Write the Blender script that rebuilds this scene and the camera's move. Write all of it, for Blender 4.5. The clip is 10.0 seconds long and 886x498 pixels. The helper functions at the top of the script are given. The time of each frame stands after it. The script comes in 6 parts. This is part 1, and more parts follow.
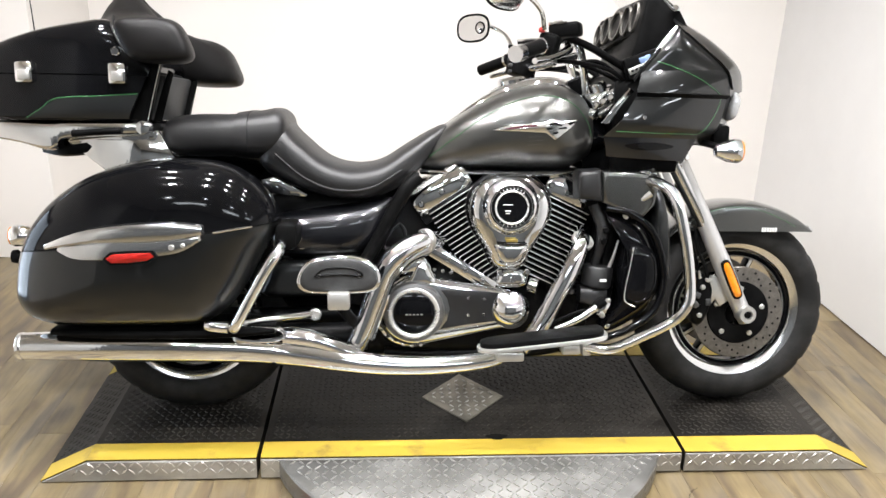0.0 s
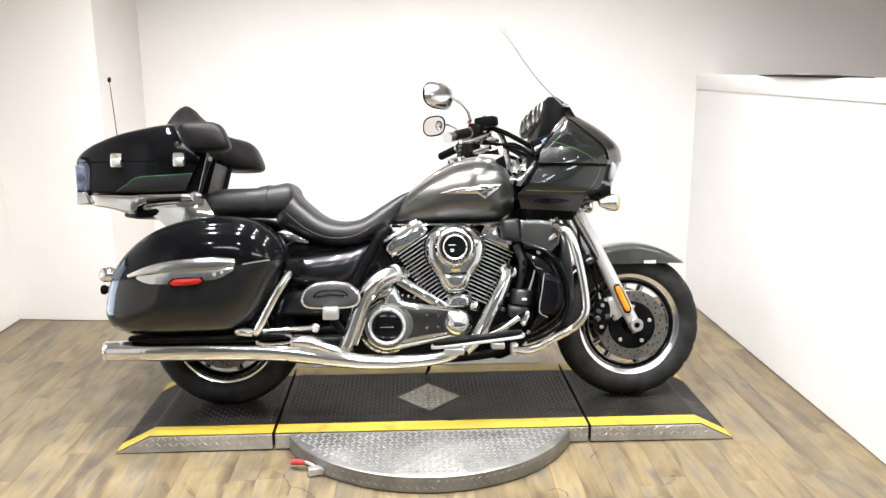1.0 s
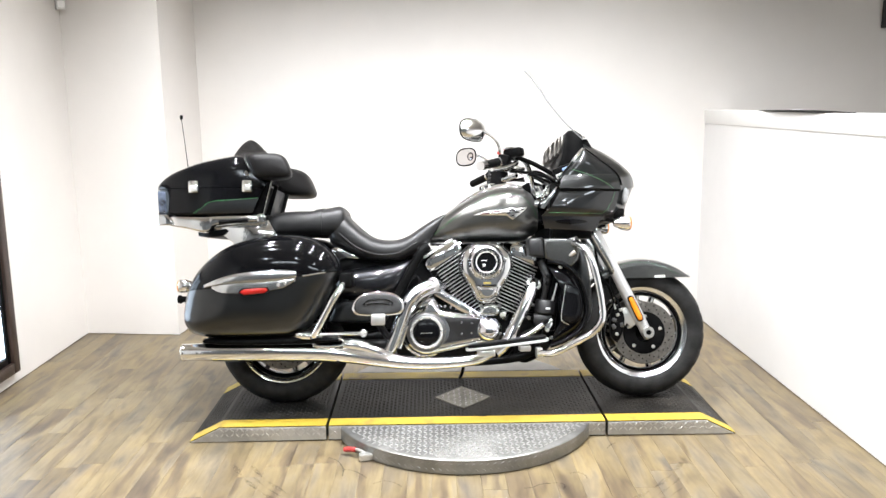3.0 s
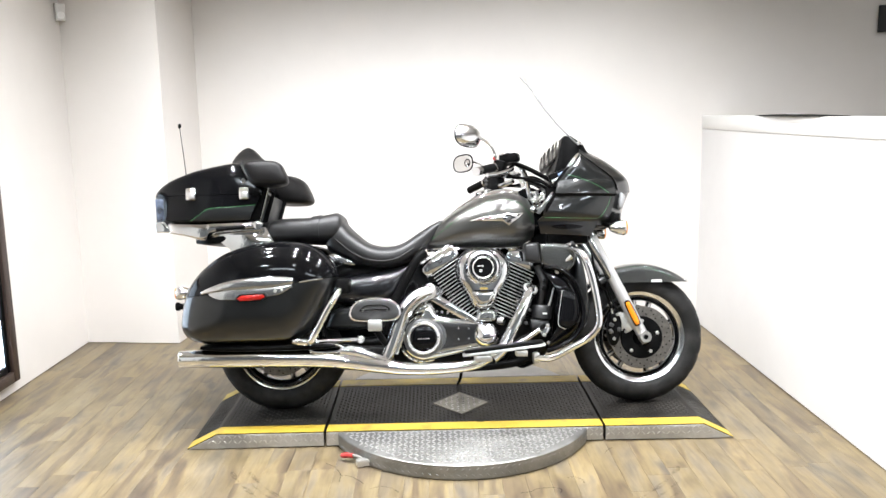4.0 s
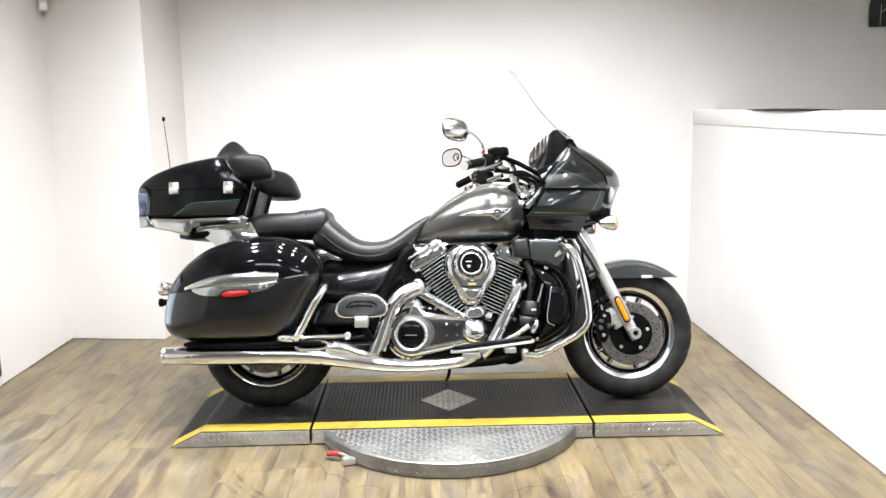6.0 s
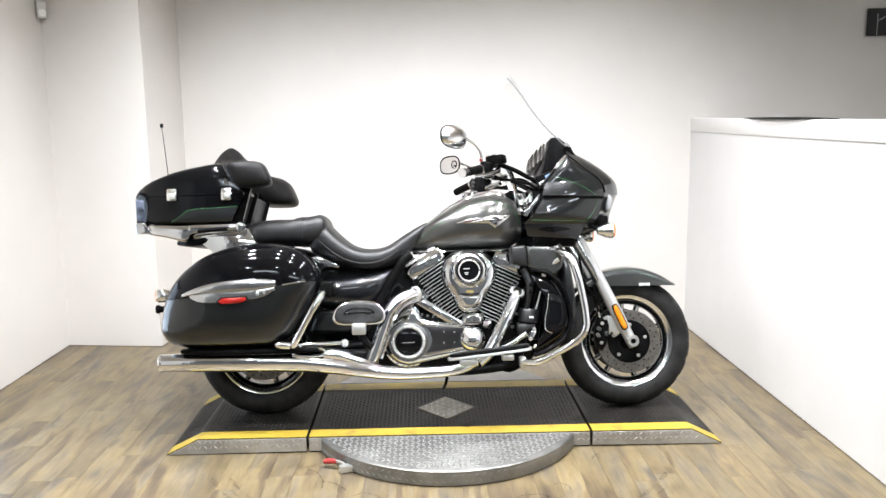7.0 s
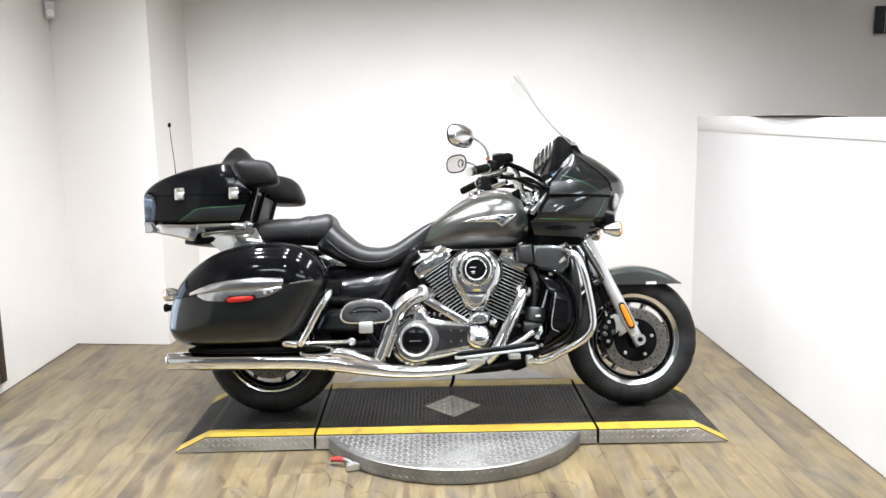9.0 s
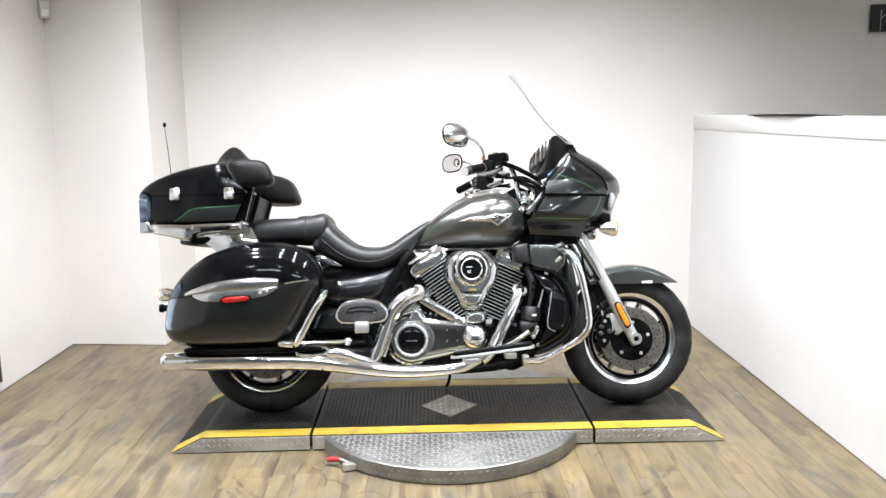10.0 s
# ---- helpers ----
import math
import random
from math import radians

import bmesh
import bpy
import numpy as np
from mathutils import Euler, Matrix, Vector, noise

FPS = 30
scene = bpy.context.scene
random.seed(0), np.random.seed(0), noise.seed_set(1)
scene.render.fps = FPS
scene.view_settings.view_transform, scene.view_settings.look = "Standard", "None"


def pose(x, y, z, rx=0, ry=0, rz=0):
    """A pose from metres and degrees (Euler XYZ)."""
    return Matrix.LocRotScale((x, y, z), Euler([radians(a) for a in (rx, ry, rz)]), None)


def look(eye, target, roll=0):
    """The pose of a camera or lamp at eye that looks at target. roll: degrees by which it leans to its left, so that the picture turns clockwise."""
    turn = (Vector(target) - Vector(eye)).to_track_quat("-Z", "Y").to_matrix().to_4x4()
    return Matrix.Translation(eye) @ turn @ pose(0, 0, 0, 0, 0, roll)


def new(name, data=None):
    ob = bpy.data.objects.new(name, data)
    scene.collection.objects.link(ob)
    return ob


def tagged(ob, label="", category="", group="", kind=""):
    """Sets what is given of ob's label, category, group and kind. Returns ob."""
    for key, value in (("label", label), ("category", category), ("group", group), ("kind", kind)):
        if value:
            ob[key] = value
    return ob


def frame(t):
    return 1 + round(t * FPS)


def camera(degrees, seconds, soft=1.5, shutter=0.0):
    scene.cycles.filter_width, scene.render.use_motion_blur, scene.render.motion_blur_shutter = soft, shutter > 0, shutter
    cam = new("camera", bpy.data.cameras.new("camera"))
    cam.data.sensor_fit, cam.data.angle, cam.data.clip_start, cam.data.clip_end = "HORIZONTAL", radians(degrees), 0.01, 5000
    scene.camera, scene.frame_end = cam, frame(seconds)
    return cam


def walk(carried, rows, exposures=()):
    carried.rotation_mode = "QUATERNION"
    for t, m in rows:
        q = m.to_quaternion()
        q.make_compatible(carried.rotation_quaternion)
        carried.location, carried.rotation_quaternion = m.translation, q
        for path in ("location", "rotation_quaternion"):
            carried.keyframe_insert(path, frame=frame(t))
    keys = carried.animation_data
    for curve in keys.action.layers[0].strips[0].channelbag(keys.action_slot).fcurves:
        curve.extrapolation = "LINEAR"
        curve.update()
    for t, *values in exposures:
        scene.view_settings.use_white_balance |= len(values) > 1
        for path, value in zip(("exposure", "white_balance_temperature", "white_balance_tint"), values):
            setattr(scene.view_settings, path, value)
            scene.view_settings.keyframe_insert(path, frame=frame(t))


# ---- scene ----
cam = camera(57.0, 10.0)
PATH = [
    (0, (-0.247, -2.449, 1.457), (-0.106, -0.58, 0.761), 1.7),
    (0.1, (-0.188, -2.542, 1.475), (-0.091, -0.664, 0.794), 1.3),
    (0.2, (-0.136, -2.645, 1.479), (-0.058, -0.761, 0.812), 2.1),
    (0.3, (-0.132, -2.75, 1.486), (-0.035, -0.857, 0.848), 3.0),
    (0.5, (-0.15, -2.972, 1.454), (-0.021, -1.038, 0.963), 2.3),
    (0.7, (-0.098, -3.156, 1.482), (0.007, -1.21, 1.032), -0.6),
    (1, (-0.068, -3.423, 1.462), (0.015, -1.472, 1.027), -0.3),
    (1.2, (-0.056, -3.57, 1.488), (-0.022, -1.607, 1.11), -0.8),
    (1.5, (-0.009, -3.757, 1.468), (-0.059, -1.794, 1.09), 1.1),
    (1.7, (-0.007, -3.827, 1.496), (-0.044, -1.86, 1.139), 0.6),
    (2, (-0.026, -3.849, 1.486), (0.004, -1.881, 1.129), 0.2),
    (2.5, (-0.137, -3.849, 1.474), (-0.096, -1.879, 1.128), -0.1),
    (2.7, (-0.147, -3.867, 1.478), (-0.11, -1.899, 1.124), -0.4),
    (3.8, (-0.114, -3.888, 1.471), (-0.086, -1.92, 1.117), -0.8),
    (4, (-0.108, -3.892, 1.46), (-0.085, -1.919, 1.13), -1.0),
    (4.5, (-0.096, -3.88, 1.461), (-0.073, -1.908, 1.129), -0.3),
    (5, (-0.091, -3.858, 1.449), (-0.052, -1.888, 1.106), -0.8),
    (5.5, (-0.091, -3.843, 1.453), (-0.049, -1.874, 1.104), -0.9),
    (7, (-0.09, -3.842, 1.451), (-0.041, -1.869, 1.127), -0.7),
    (7.5, (-0.092, -3.84, 1.449), (-0.049, -1.868, 1.118), -0.5),
    (8, (-0.091, -3.839, 1.454), (-0.058, -1.867, 1.126), -0.3),
    (8.5, (-0.093, -3.842, 1.448), (-0.055, -1.869, 1.121), -0.5),
    (9, (-0.093, -3.848, 1.452), (-0.059, -1.875, 1.125), -0.8),
    (9.5, (-0.083, -3.846, 1.45), (-0.04, -1.873, 1.125), -1.0),
    (10, (-0.085, -3.844, 1.455), (-0.045, -1.872, 1.125), -0.9),
]
walk(cam, [(t, look(eye, target, roll)) for t, eye, target, roll in PATH], [(0.0, -0.23, 6600, 11), (0.8, -0.05, 6600, 11), (1.6, 0.08, 6450, 10), (5.5, 0.08, 6400, 10), (7.0, -0.09, 6350, 10), (8.5, -0.13, 6300, 10), (10.0, -0.11, 6250, 10)])

from mathutils.bvhtree import BVHTree

# ---- light and exposure ----
world = bpy.data.worlds.new("room_air")
scene.world = world
world.use_nodes = True
world.node_tree.nodes["Background"].inputs[0].default_value = (0.9, 0.95, 1.0, 1)
world.node_tree.nodes["Background"].inputs[1].default_value = 0.3
scene.view_settings.exposure = 0.0


def lamp(name, kind, place, target, watts, colour, size=0.2, size_y=0.0, spread=180.0):
    data = bpy.data.lights.new(name, kind)
    data.energy, data.color = watts, colour
    data.shape = "RECTANGLE" if size_y else "DISK"
    data.size = size
    if size_y:
        data.size_y = size_y
    data.spread = radians(spread)
    ob = new(name, data)
    ob.matrix_world = look(place, target)
    return ob


CEILING = 2.85
LAMPS = [(x, y) for y in (-1.52, -0.77, -0.02) for x in (-1.3, -0.5, 0.3, 1.1)]
BACK_LAMPS = [(x, y) for y in (-3.3, -5.2) for x in (-1.6, -0.4, 0.8, 2.0, 3.2)]
PANELS = [(-1.0, -4.3), (1.0, -4.3), (3.0, -4.3)]
SIDE_FILL = [(3.2, -0.7)]
for lx, ly in LAMPS:
    lamp("downlight", "AREA", (lx, ly, CEILING - 0.03), (lx - 0.1, ly + 0.6, 0), 20, (0.97, 0.98, 1.0), 0.10, spread=126)
for lx, ly in BACK_LAMPS:
    lamp("downlight", "AREA", (lx, ly, CEILING - 0.03), (lx, ly - 0.4, 0.0), 14, (0.86, 0.94, 1.0), 0.10, spread=150)
for lx, ly in PANELS:
    lamp("ceiling_panel", "AREA", (lx, ly, CEILING - 0.045), (lx, ly, 0), 30, (0.86, 0.94, 1.0), 1.2, 0.28)

# Fill lamp added to brighten the back wall beyond the half wall.
for lx, ly in SIDE_FILL:
    lamp("downlight", "AREA", (lx, ly, CEILING - 0.03), (lx, ly + 0.3, 0), 14, (0.97, 0.98, 1.0), 0.13, spread=150)


# ---- materials ----
def surface(name, colour, rough=0.5, metal=0.0, coat=0.0, var=0.12, scale=6.0, bump=0.0, bump_scale=80.0, rvar=0.08,
            stretch=(1, 1, 1), second=None, spec=0.5, mix=(0.42, 0.62), per_object=0.0, coat_rough=0.03):
    m = bpy.data.materials.new(name)
    m.use_nodes = True
    t = m.node_tree
    p = t.nodes["Principled BSDF"]
    co, mp = t.nodes.new("ShaderNodeTexCoord"), t.nodes.new("ShaderNodeMapping")
    mp.inputs["Scale"].default_value = stretch
    t.links.new(co.outputs["Object"], mp.inputs[0])
    where = mp.outputs[0]
    if per_object:
        info, add = t.nodes.new("ShaderNodeObjectInfo"), t.nodes.new("ShaderNodeVectorMath")
        add.operation = "MULTIPLY_ADD"
        add.inputs[1].default_value = (37, 91, 53)
        t.links.new(info.outputs["Random"], add.inputs[0])
        t.links.new(where, add.inputs[2])
        where = add.outputs[0]
    n1 = t.nodes.new("ShaderNodeTexNoise")
    n1.inputs["Scale"].default_value, n1.inputs["Detail"].default_value, n1.inputs["Roughness"].default_value = scale, 6, 0.62
    t.links.new(where, n1.inputs["Vector"])
    ramp = t.nodes.new("ShaderNodeValToRGB")
    e = ramp.color_ramp.elements
    other = second or tuple(c * (1 - 2 * var) for c in colour)
    e[0].position, e[0].color = mix[0], (*other, 1)
    e[1].position, e[1].color = mix[1], (*colour, 1)
    t.links.new(n1.outputs["Fac"], ramp.inputs[0])
    out = ramp.outputs[0]
    if per_object:
        hsv, mr = t.nodes.new("ShaderNodeHueSaturation"), t.nodes.new("ShaderNodeMapRange")
        mr.inputs[3].default_value, mr.inputs[4].default_value = 1 - per_object, 1 + per_object
        t.links.new(info.outputs["Random"], mr.inputs[0])
        t.links.new(mr.outputs[0], hsv.inputs["Value"])
        t.links.new(out, hsv.inputs["Color"])
        out = hsv.outputs[0]
    t.links.new(out, p.inputs["Base Color"])
    n2 = t.nodes.new("ShaderNodeTexNoise")
    n2.inputs["Scale"].default_value, n2.inputs["Detail"].default_value = bump_scale, 4
    t.links.new(where, n2.inputs["Vector"])
    rr = t.nodes.new("ShaderNodeMapRange")
    rr.inputs[3].default_value, rr.inputs[4].default_value = max(0.02, rough - rvar), min(1, rough + rvar)
    t.links.new(n1.outputs["Fac"], rr.inputs[0])
    t.links.new(rr.outputs[0], p.inputs["Roughness"])
    p.inputs["Metallic"].default_value = metal
    p.inputs["Coat Weight"].default_value, p.inputs["Coat Roughness"].default_value = coat, coat_rough
    p.inputs["Specular IOR Level"].default_value = spec
    if bump:
        b = t.nodes.new("ShaderNodeBump")
        b.inputs["Strength"].default_value, b.inputs["Distance"].default_value = bump, 0.002
        t.links.new(n2.outputs["Fac"], b.inputs["Height"])
        t.links.new(b.outputs[0], p.inputs["Normal"])
    return m


HALFWALL = surface("half_wall_paint", (0.71, 0.70, 0.69), 0.45, var=0.03, scale=1.1, bump=0.06, bump_scale=160, rvar=0.10)
WALL = surface("wall_paint", (0.69, 0.657, 0.622), 0.55, var=0.02, scale=1.3, bump=0.06, bump_scale=220, rvar=0.08)
CAP = surface("gloss_trim_paint", (0.82, 0.81, 0.79), 0.35, var=0.02, scale=2, bump=0.03, bump_scale=120)
DIM = surface("charcoal_showroom_paint", (0.125, 0.123, 0.121), 0.7, var=0.03, scale=2)
BAYCEIL = surface("cream_ceiling_paint", (0.73, 0.71, 0.68), 0.7, var=0.03, scale=3, bump=0.1, bump_scale=150)
CEIL = surface("ceiling_paint", (0.60, 0.585, 0.565), 0.8, var=0.03, scale=3, bump=0.1, bump_scale=150)
SLAB = surface("plank_joint", (0.17, 0.14, 0.095), 0.8, var=0.1)


def planks(name):
    """Oak laminate: ochre, brown and grey patches drawn out along each board, fine streaks, and a slight change of tone from board to board."""
    m = bpy.data.materials.new(name)
    m.use_nodes = True
    t = m.node_tree
    p = t.nodes["Principled BSDF"]
    co, info = t.nodes.new("ShaderNodeTexCoord"), t.nodes.new("ShaderNodeObjectInfo")

    def noise(stretch, offset, detail, rough, distort):
        mp, add, nz = (t.nodes.new(k) for k in ("ShaderNodeMapping", "ShaderNodeVectorMath", "ShaderNodeTexNoise"))
        mp.inputs["Scale"].default_value = stretch
        add.operation = "MULTIPLY_ADD"
        add.inputs[1].default_value = offset
        nz.inputs["Scale"].default_value, nz.inputs["Detail"].default_value = 1.0, detail
        nz.inputs["Roughness"].default_value, nz.inputs["Distortion"].default_value = rough, distort
        t.links.new(co.outputs["Object"], mp.inputs[0])
        t.links.new(info.outputs["Random"], add.inputs[0])
        t.links.new(mp.outputs[0], add.inputs[2])
        t.links.new(add.outputs[0], nz.inputs["Vector"])
        return nz.outputs["Fac"]

    def ramp(fac, stops):
        r = t.nodes.new("ShaderNodeValToRGB")
        e = r.color_ramp.elements
        for el, (pos, c) in ((e[0], stops[0]), (e[1], stops[-1])):
            el.position, el.color = pos, (*c, 1)
        for pos, c in stops[1:-1]:
            e.new(pos).color = (*c, 1)
        t.links.new(fac, r.inputs[0])
        return r.outputs[0]

    def times(x, y):
        mul = t.nodes.new("ShaderNodeMixRGB")
        mul.blend_type = "MULTIPLY"
        mul.inputs[0].default_value = 1.0
        t.links.new(x, mul.inputs[1])
        t.links.new(y, mul.inputs[2])
        return mul.outputs[0]

    patches = noise((9, 1.9, 9), (37, 91, 53), 3, 0.55, 0.5)
    streaks = noise((55, 4.5, 55), (53, 17, 29), 5, 0.65, 0.4)
    bloom = noise((7, 4.0, 7), (11, 23, 7), 4, 0.6, 0.2)
    tone = ramp(patches, ((0.30, (0.070, 0.053, 0.037)), (0.41, (0.119, 0.090, 0.057)), (0.50, (0.179, 0.140, 0.077)), (0.58, (0.173, 0.140, 0.090)), (0.70, (0.104, 0.088, 0.071))))
    grain = ramp(streaks, ((0.30, (0.78, 0.76, 0.74)), (0.52, (1.0, 1.0, 1.0)), (0.72, (1.09, 1.085, 1.07))))
    cloud = ramp(bloom, ((0.34, (0.80, 0.78, 0.77)), (0.62, (1.08, 1.08, 1.06))))
    board = ramp(info.outputs["Random"], ((0.0, (0.74, 0.72, 0.71)), (0.35, (1.06, 1.04, 0.97)), (0.7, (0.86, 0.87, 0.90)), (1.0, (1.17, 1.13, 1.03))))
    t.links.new(times(times(tone, grain), times(cloud, board)), p.inputs["Base Color"])
    rr, bump = t.nodes.new("ShaderNodeMapRange"), t.nodes.new("ShaderNodeBump")
    rr.inputs[3].default_value, rr.inputs[4].default_value = 0.30, 0.52
    t.links.new(patches, rr.inputs[0])
    t.links.new(rr.outputs[0], p.inputs["Roughness"])
    bump.inputs["Strength"].default_value, bump.inputs["Distance"].default_value = 0.12, 0.002
    t.links.new(streaks, bump.inputs["Height"])
    t.links.new(bump.outputs[0], p.inputs["Normal"])
    return m


WOOD = planks("oak_plank")
DECK = surface("black_anti_slip_deck", (0.016, 0.0138, 0.0112), 0.5, scale=5, second=(0.006, 0.005, 0.004), bump=0.2, bump_scale=160, rvar=0.10, spec=0.22)
LUG = surface("worn_black_tread", (0.037, 0.033, 0.027), 0.52, metal=0.0, var=0.4, scale=7, bump=0.1, spec=0.3)
YELLOW = surface("worn_yellow_paint", (0.39, 0.278, 0.032), 0.5, scale=9, second=(0.21, 0.145, 0.03), mix=(0.30, 0.44), bump=0.15, bump_scale=120)
# Tread plate with the motorcycle's shade put into its darker, browner colour.
SHADEPLATE = surface("shaded_tread_plate", (0.30, 0.28, 0.235), 0.42, metal=0.8, var=0.2, scale=9, bump=0.1, bump_scale=90)
ALU = surface("brushed_tread_aluminium", (0.29, 0.285, 0.27), 0.42, metal=0.8, var=0.15, scale=7, bump=0.12, bump_scale=90, rvar=0.14)
SKIRTALU = surface("dull_tread_aluminium", (0.50, 0.49, 0.465), 0.40, metal=0.7, var=0.15, scale=7, bump=0.1, bump_scale=90, rvar=0.1)
ALULUG = surface("polished_tread_lug", (0.62, 0.61, 0.585), 0.32, metal=0.95, var=0.08, scale=20)
CHROME = surface("chrome", (0.90, 0.915, 0.935), 0.03, metal=1.0, var=0.03, scale=5, rvar=0.02, bump=0.22, bump_scale=34)
SATIN = surface("satin_silver", (0.70, 0.69, 0.66), 0.30, metal=0.85, var=0.05, scale=9)
FINEDGE = surface("machined_fin", (0.86, 0.86, 0.85), 0.34, metal=0.8, var=0.06, scale=12)
BLACKMET = surface("black_engine_paint", (0.005, 0.005, 0.0052), 0.34, var=0.3, scale=14, bump=0.1, bump_scale=200, spec=0.07)
GLOSS = surface("gloss_black_lacquer", (0.0035, 0.0036, 0.0042), 0.075, var=0.2, scale=4, rvar=0.03, spec=0.22)
NIGHT = surface("black_metallic_lacquer", (0.0105, 0.011, 0.0135), 0.30, metal=0.6, coat=0.8, coat_rough=0.04, var=0.15, scale=900, rvar=0.04)
GREY = surface("charcoal_metallic_lacquer", (0.031, 0.0330, 0.0340), 0.30, metal=0.75, coat=0.4, coat_rough=0.12, var=0.12, scale=900, rvar=0.04)
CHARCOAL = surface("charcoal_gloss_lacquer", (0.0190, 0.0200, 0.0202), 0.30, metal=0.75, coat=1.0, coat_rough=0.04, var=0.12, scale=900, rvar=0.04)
PEWTER = surface("pewter_metallic_lacquer", (0.105, 0.107, 0.103), 0.26, metal=0.85, coat=0.9, coat_rough=0.05, var=0.08, scale=900, rvar=0.04)
SILVER = surface("graphite_metallic_lacquer", (0.128, 0.127, 0.121), 0.30, metal=0.9, coat=0.7, var=0.08, scale=900, rvar=0.04)
GREEN = surface("green_pinstripe", (0.022, 0.105, 0.034), 0.35, coat=0.3, var=0.05)
# Seat vinyl made darker and duller to put the backrest's weaker light into it.
DIMVINYL = surface("dimmed_black_vinyl", (0.006, 0.0055, 0.0055), 0.42, var=0.25, scale=5, bump=0.25, bump_scale=420, rvar=0.08, spec=0.2)
VINYL = surface("black_grained_vinyl", (0.0085, 0.0083, 0.0088), 0.44, var=0.25, scale=5, bump=0.3, bump_scale=420, rvar=0.10, spec=0.48)
RUBBER = surface("tyre_rubber", (0.021, 0.0206, 0.0202), 0.6, var=0.3, scale=9, bump=0.25, bump_scale=150, spec=0.2)
PLASTIC = surface("black_plastic", (0.005, 0.005, 0.005), 0.34, var=0.2, scale=10, bump=0.12, bump_scale=300, spec=0.03)
AMBER = surface("amber_lens", (0.78, 0.235, 0.006), 0.18, coat=0.8, var=0.1, scale=40)
REDLENS = surface("red_lens", (0.30, 0.009, 0.006), 0.2, coat=0.3, var=0.1, scale=40)
MAROON = surface("maroon_enamel", (0.09, 0.02, 0.03), 0.25, coat=0.5, var=0.1, scale=40)
SMOKE = surface("smoked_blue_lamp_lens", (0.085, 0.105, 0.15), 0.12, coat=1.0, var=0.4, scale=14)
DISPLAY = surface("pale_blue_display", (0.20, 0.29, 0.50), 0.2, coat=0.6, var=0.2, scale=40)
WHITELENS = surface("clear_lamp_lens", (0.40, 0.405, 0.41), 0.10, metal=0.4, coat=1.0, var=0.15, scale=30)
MACHINED = surface("machined_bright_cover", (0.90, 0.905, 0.91), 0.15, metal=1.0, var=0.03, scale=9, rvar=0.05, bump=0.1, bump_scale=30)
FORKWHITE = surface("pale_silver_fork_paint", (0.56, 0.555, 0.55), 0.32, metal=0.55, var=0.04, scale=8, rvar=0.05)
EDGEGREY = surface("sawn_acrylic_edge", (0.14, 0.14, 0.14), 0.4, var=0.1)
POLISH = surface("polished_chrome_trim", (0.93, 0.93, 0.92), 0.07, metal=1.0, var=0.04, scale=16, rvar=0.05)
DISCSTEEL = surface("dull_disc_steel", (0.23, 0.215, 0.195), 0.34, metal=0.9, var=0.14, scale=60)
BRIGHT = surface("bright_polished_alloy", (0.90, 0.885, 0.86), 0.27, metal=0.75, var=0.01, scale=5, rvar=0.03)
TRAY = surface("soft_chrome_tray", (0.92, 0.925, 0.935), 0.06, metal=1.0, var=0.02, scale=5, rvar=0.03, bump=0.5, bump_scale=14)
PADGREY = surface("grey_pad_rubber", (0.045, 0.0455, 0.046), 0.5, var=0.2, scale=12, bump=0.2, bump_scale=300, spec=0.25)
DARKRING = surface("dark_anodised_ring", (0.17, 0.168, 0.165), 0.33, metal=0.8, var=0.1, scale=14)
REDGRIP = surface("red_rubber_grip", (0.45, 0.035, 0.03), 0.5, var=0.2, scale=20)
PALEMARK = surface("pale_lettering_bar", (0.66, 0.66, 0.64), 0.4, var=0.05)
DARKWOOD = surface("dark_wood_frame", (0.055, 0.034, 0.026), 0.4, var=0.3, scale=3, stretch=(10, 10, 1.2), bump=0.15)
SIGNBLACK = surface("black_sign_face", (0.012, 0.012, 0.012), 0.6, var=0.2)
OFFWHITE = surface("off_white_plastic", (0.62, 0.61, 0.59), 0.45, var=0.04)
GOLD = surface("brass_tag", (0.55, 0.42, 0.12), 0.3, metal=0.9, var=0.1, scale=30)
MIRROR = surface("mirror_glass", (0.9, 0.9, 0.9), 0.03, metal=1.0, var=0.01, rvar=0.01)


def glow(name, colour, strength):
    m = bpy.data.materials.new(name)
    m.use_nodes = True
    em = m.node_tree.nodes.new("ShaderNodeEmission")
    em.inputs[0].default_value, em.inputs[1].default_value = (*colour, 1), strength
    m.node_tree.links.new(em.outputs[0], m.node_tree.nodes["Material Output"].inputs[0])
    return m


DAYLIGHT = glow("daylight_behind_glass", (0.72, 0.85, 1.0), 9.0)


def clear(name, tint, gloss):
    m = bpy.data.materials.new(name)
    m.use_nodes = True
    t = m.node_tree
    gl, tr, mx = (t.nodes.new(k) for k in ("ShaderNodeBsdfGlossy", "ShaderNodeBsdfTransparent", "ShaderNodeMixShader"))
    gl.inputs["Roughness"].default_value = 0.04
    tr.inputs[0].default_value = (*tint, 1)
    mx.inputs[0].default_value = gloss
    t.links.new(tr.outputs[0], mx.inputs[1])
    t.links.new(gl.outputs[0], mx.inputs[2])
    t.links.new(mx.outputs[0], t.nodes["Material Output"].inputs[0])
    return m


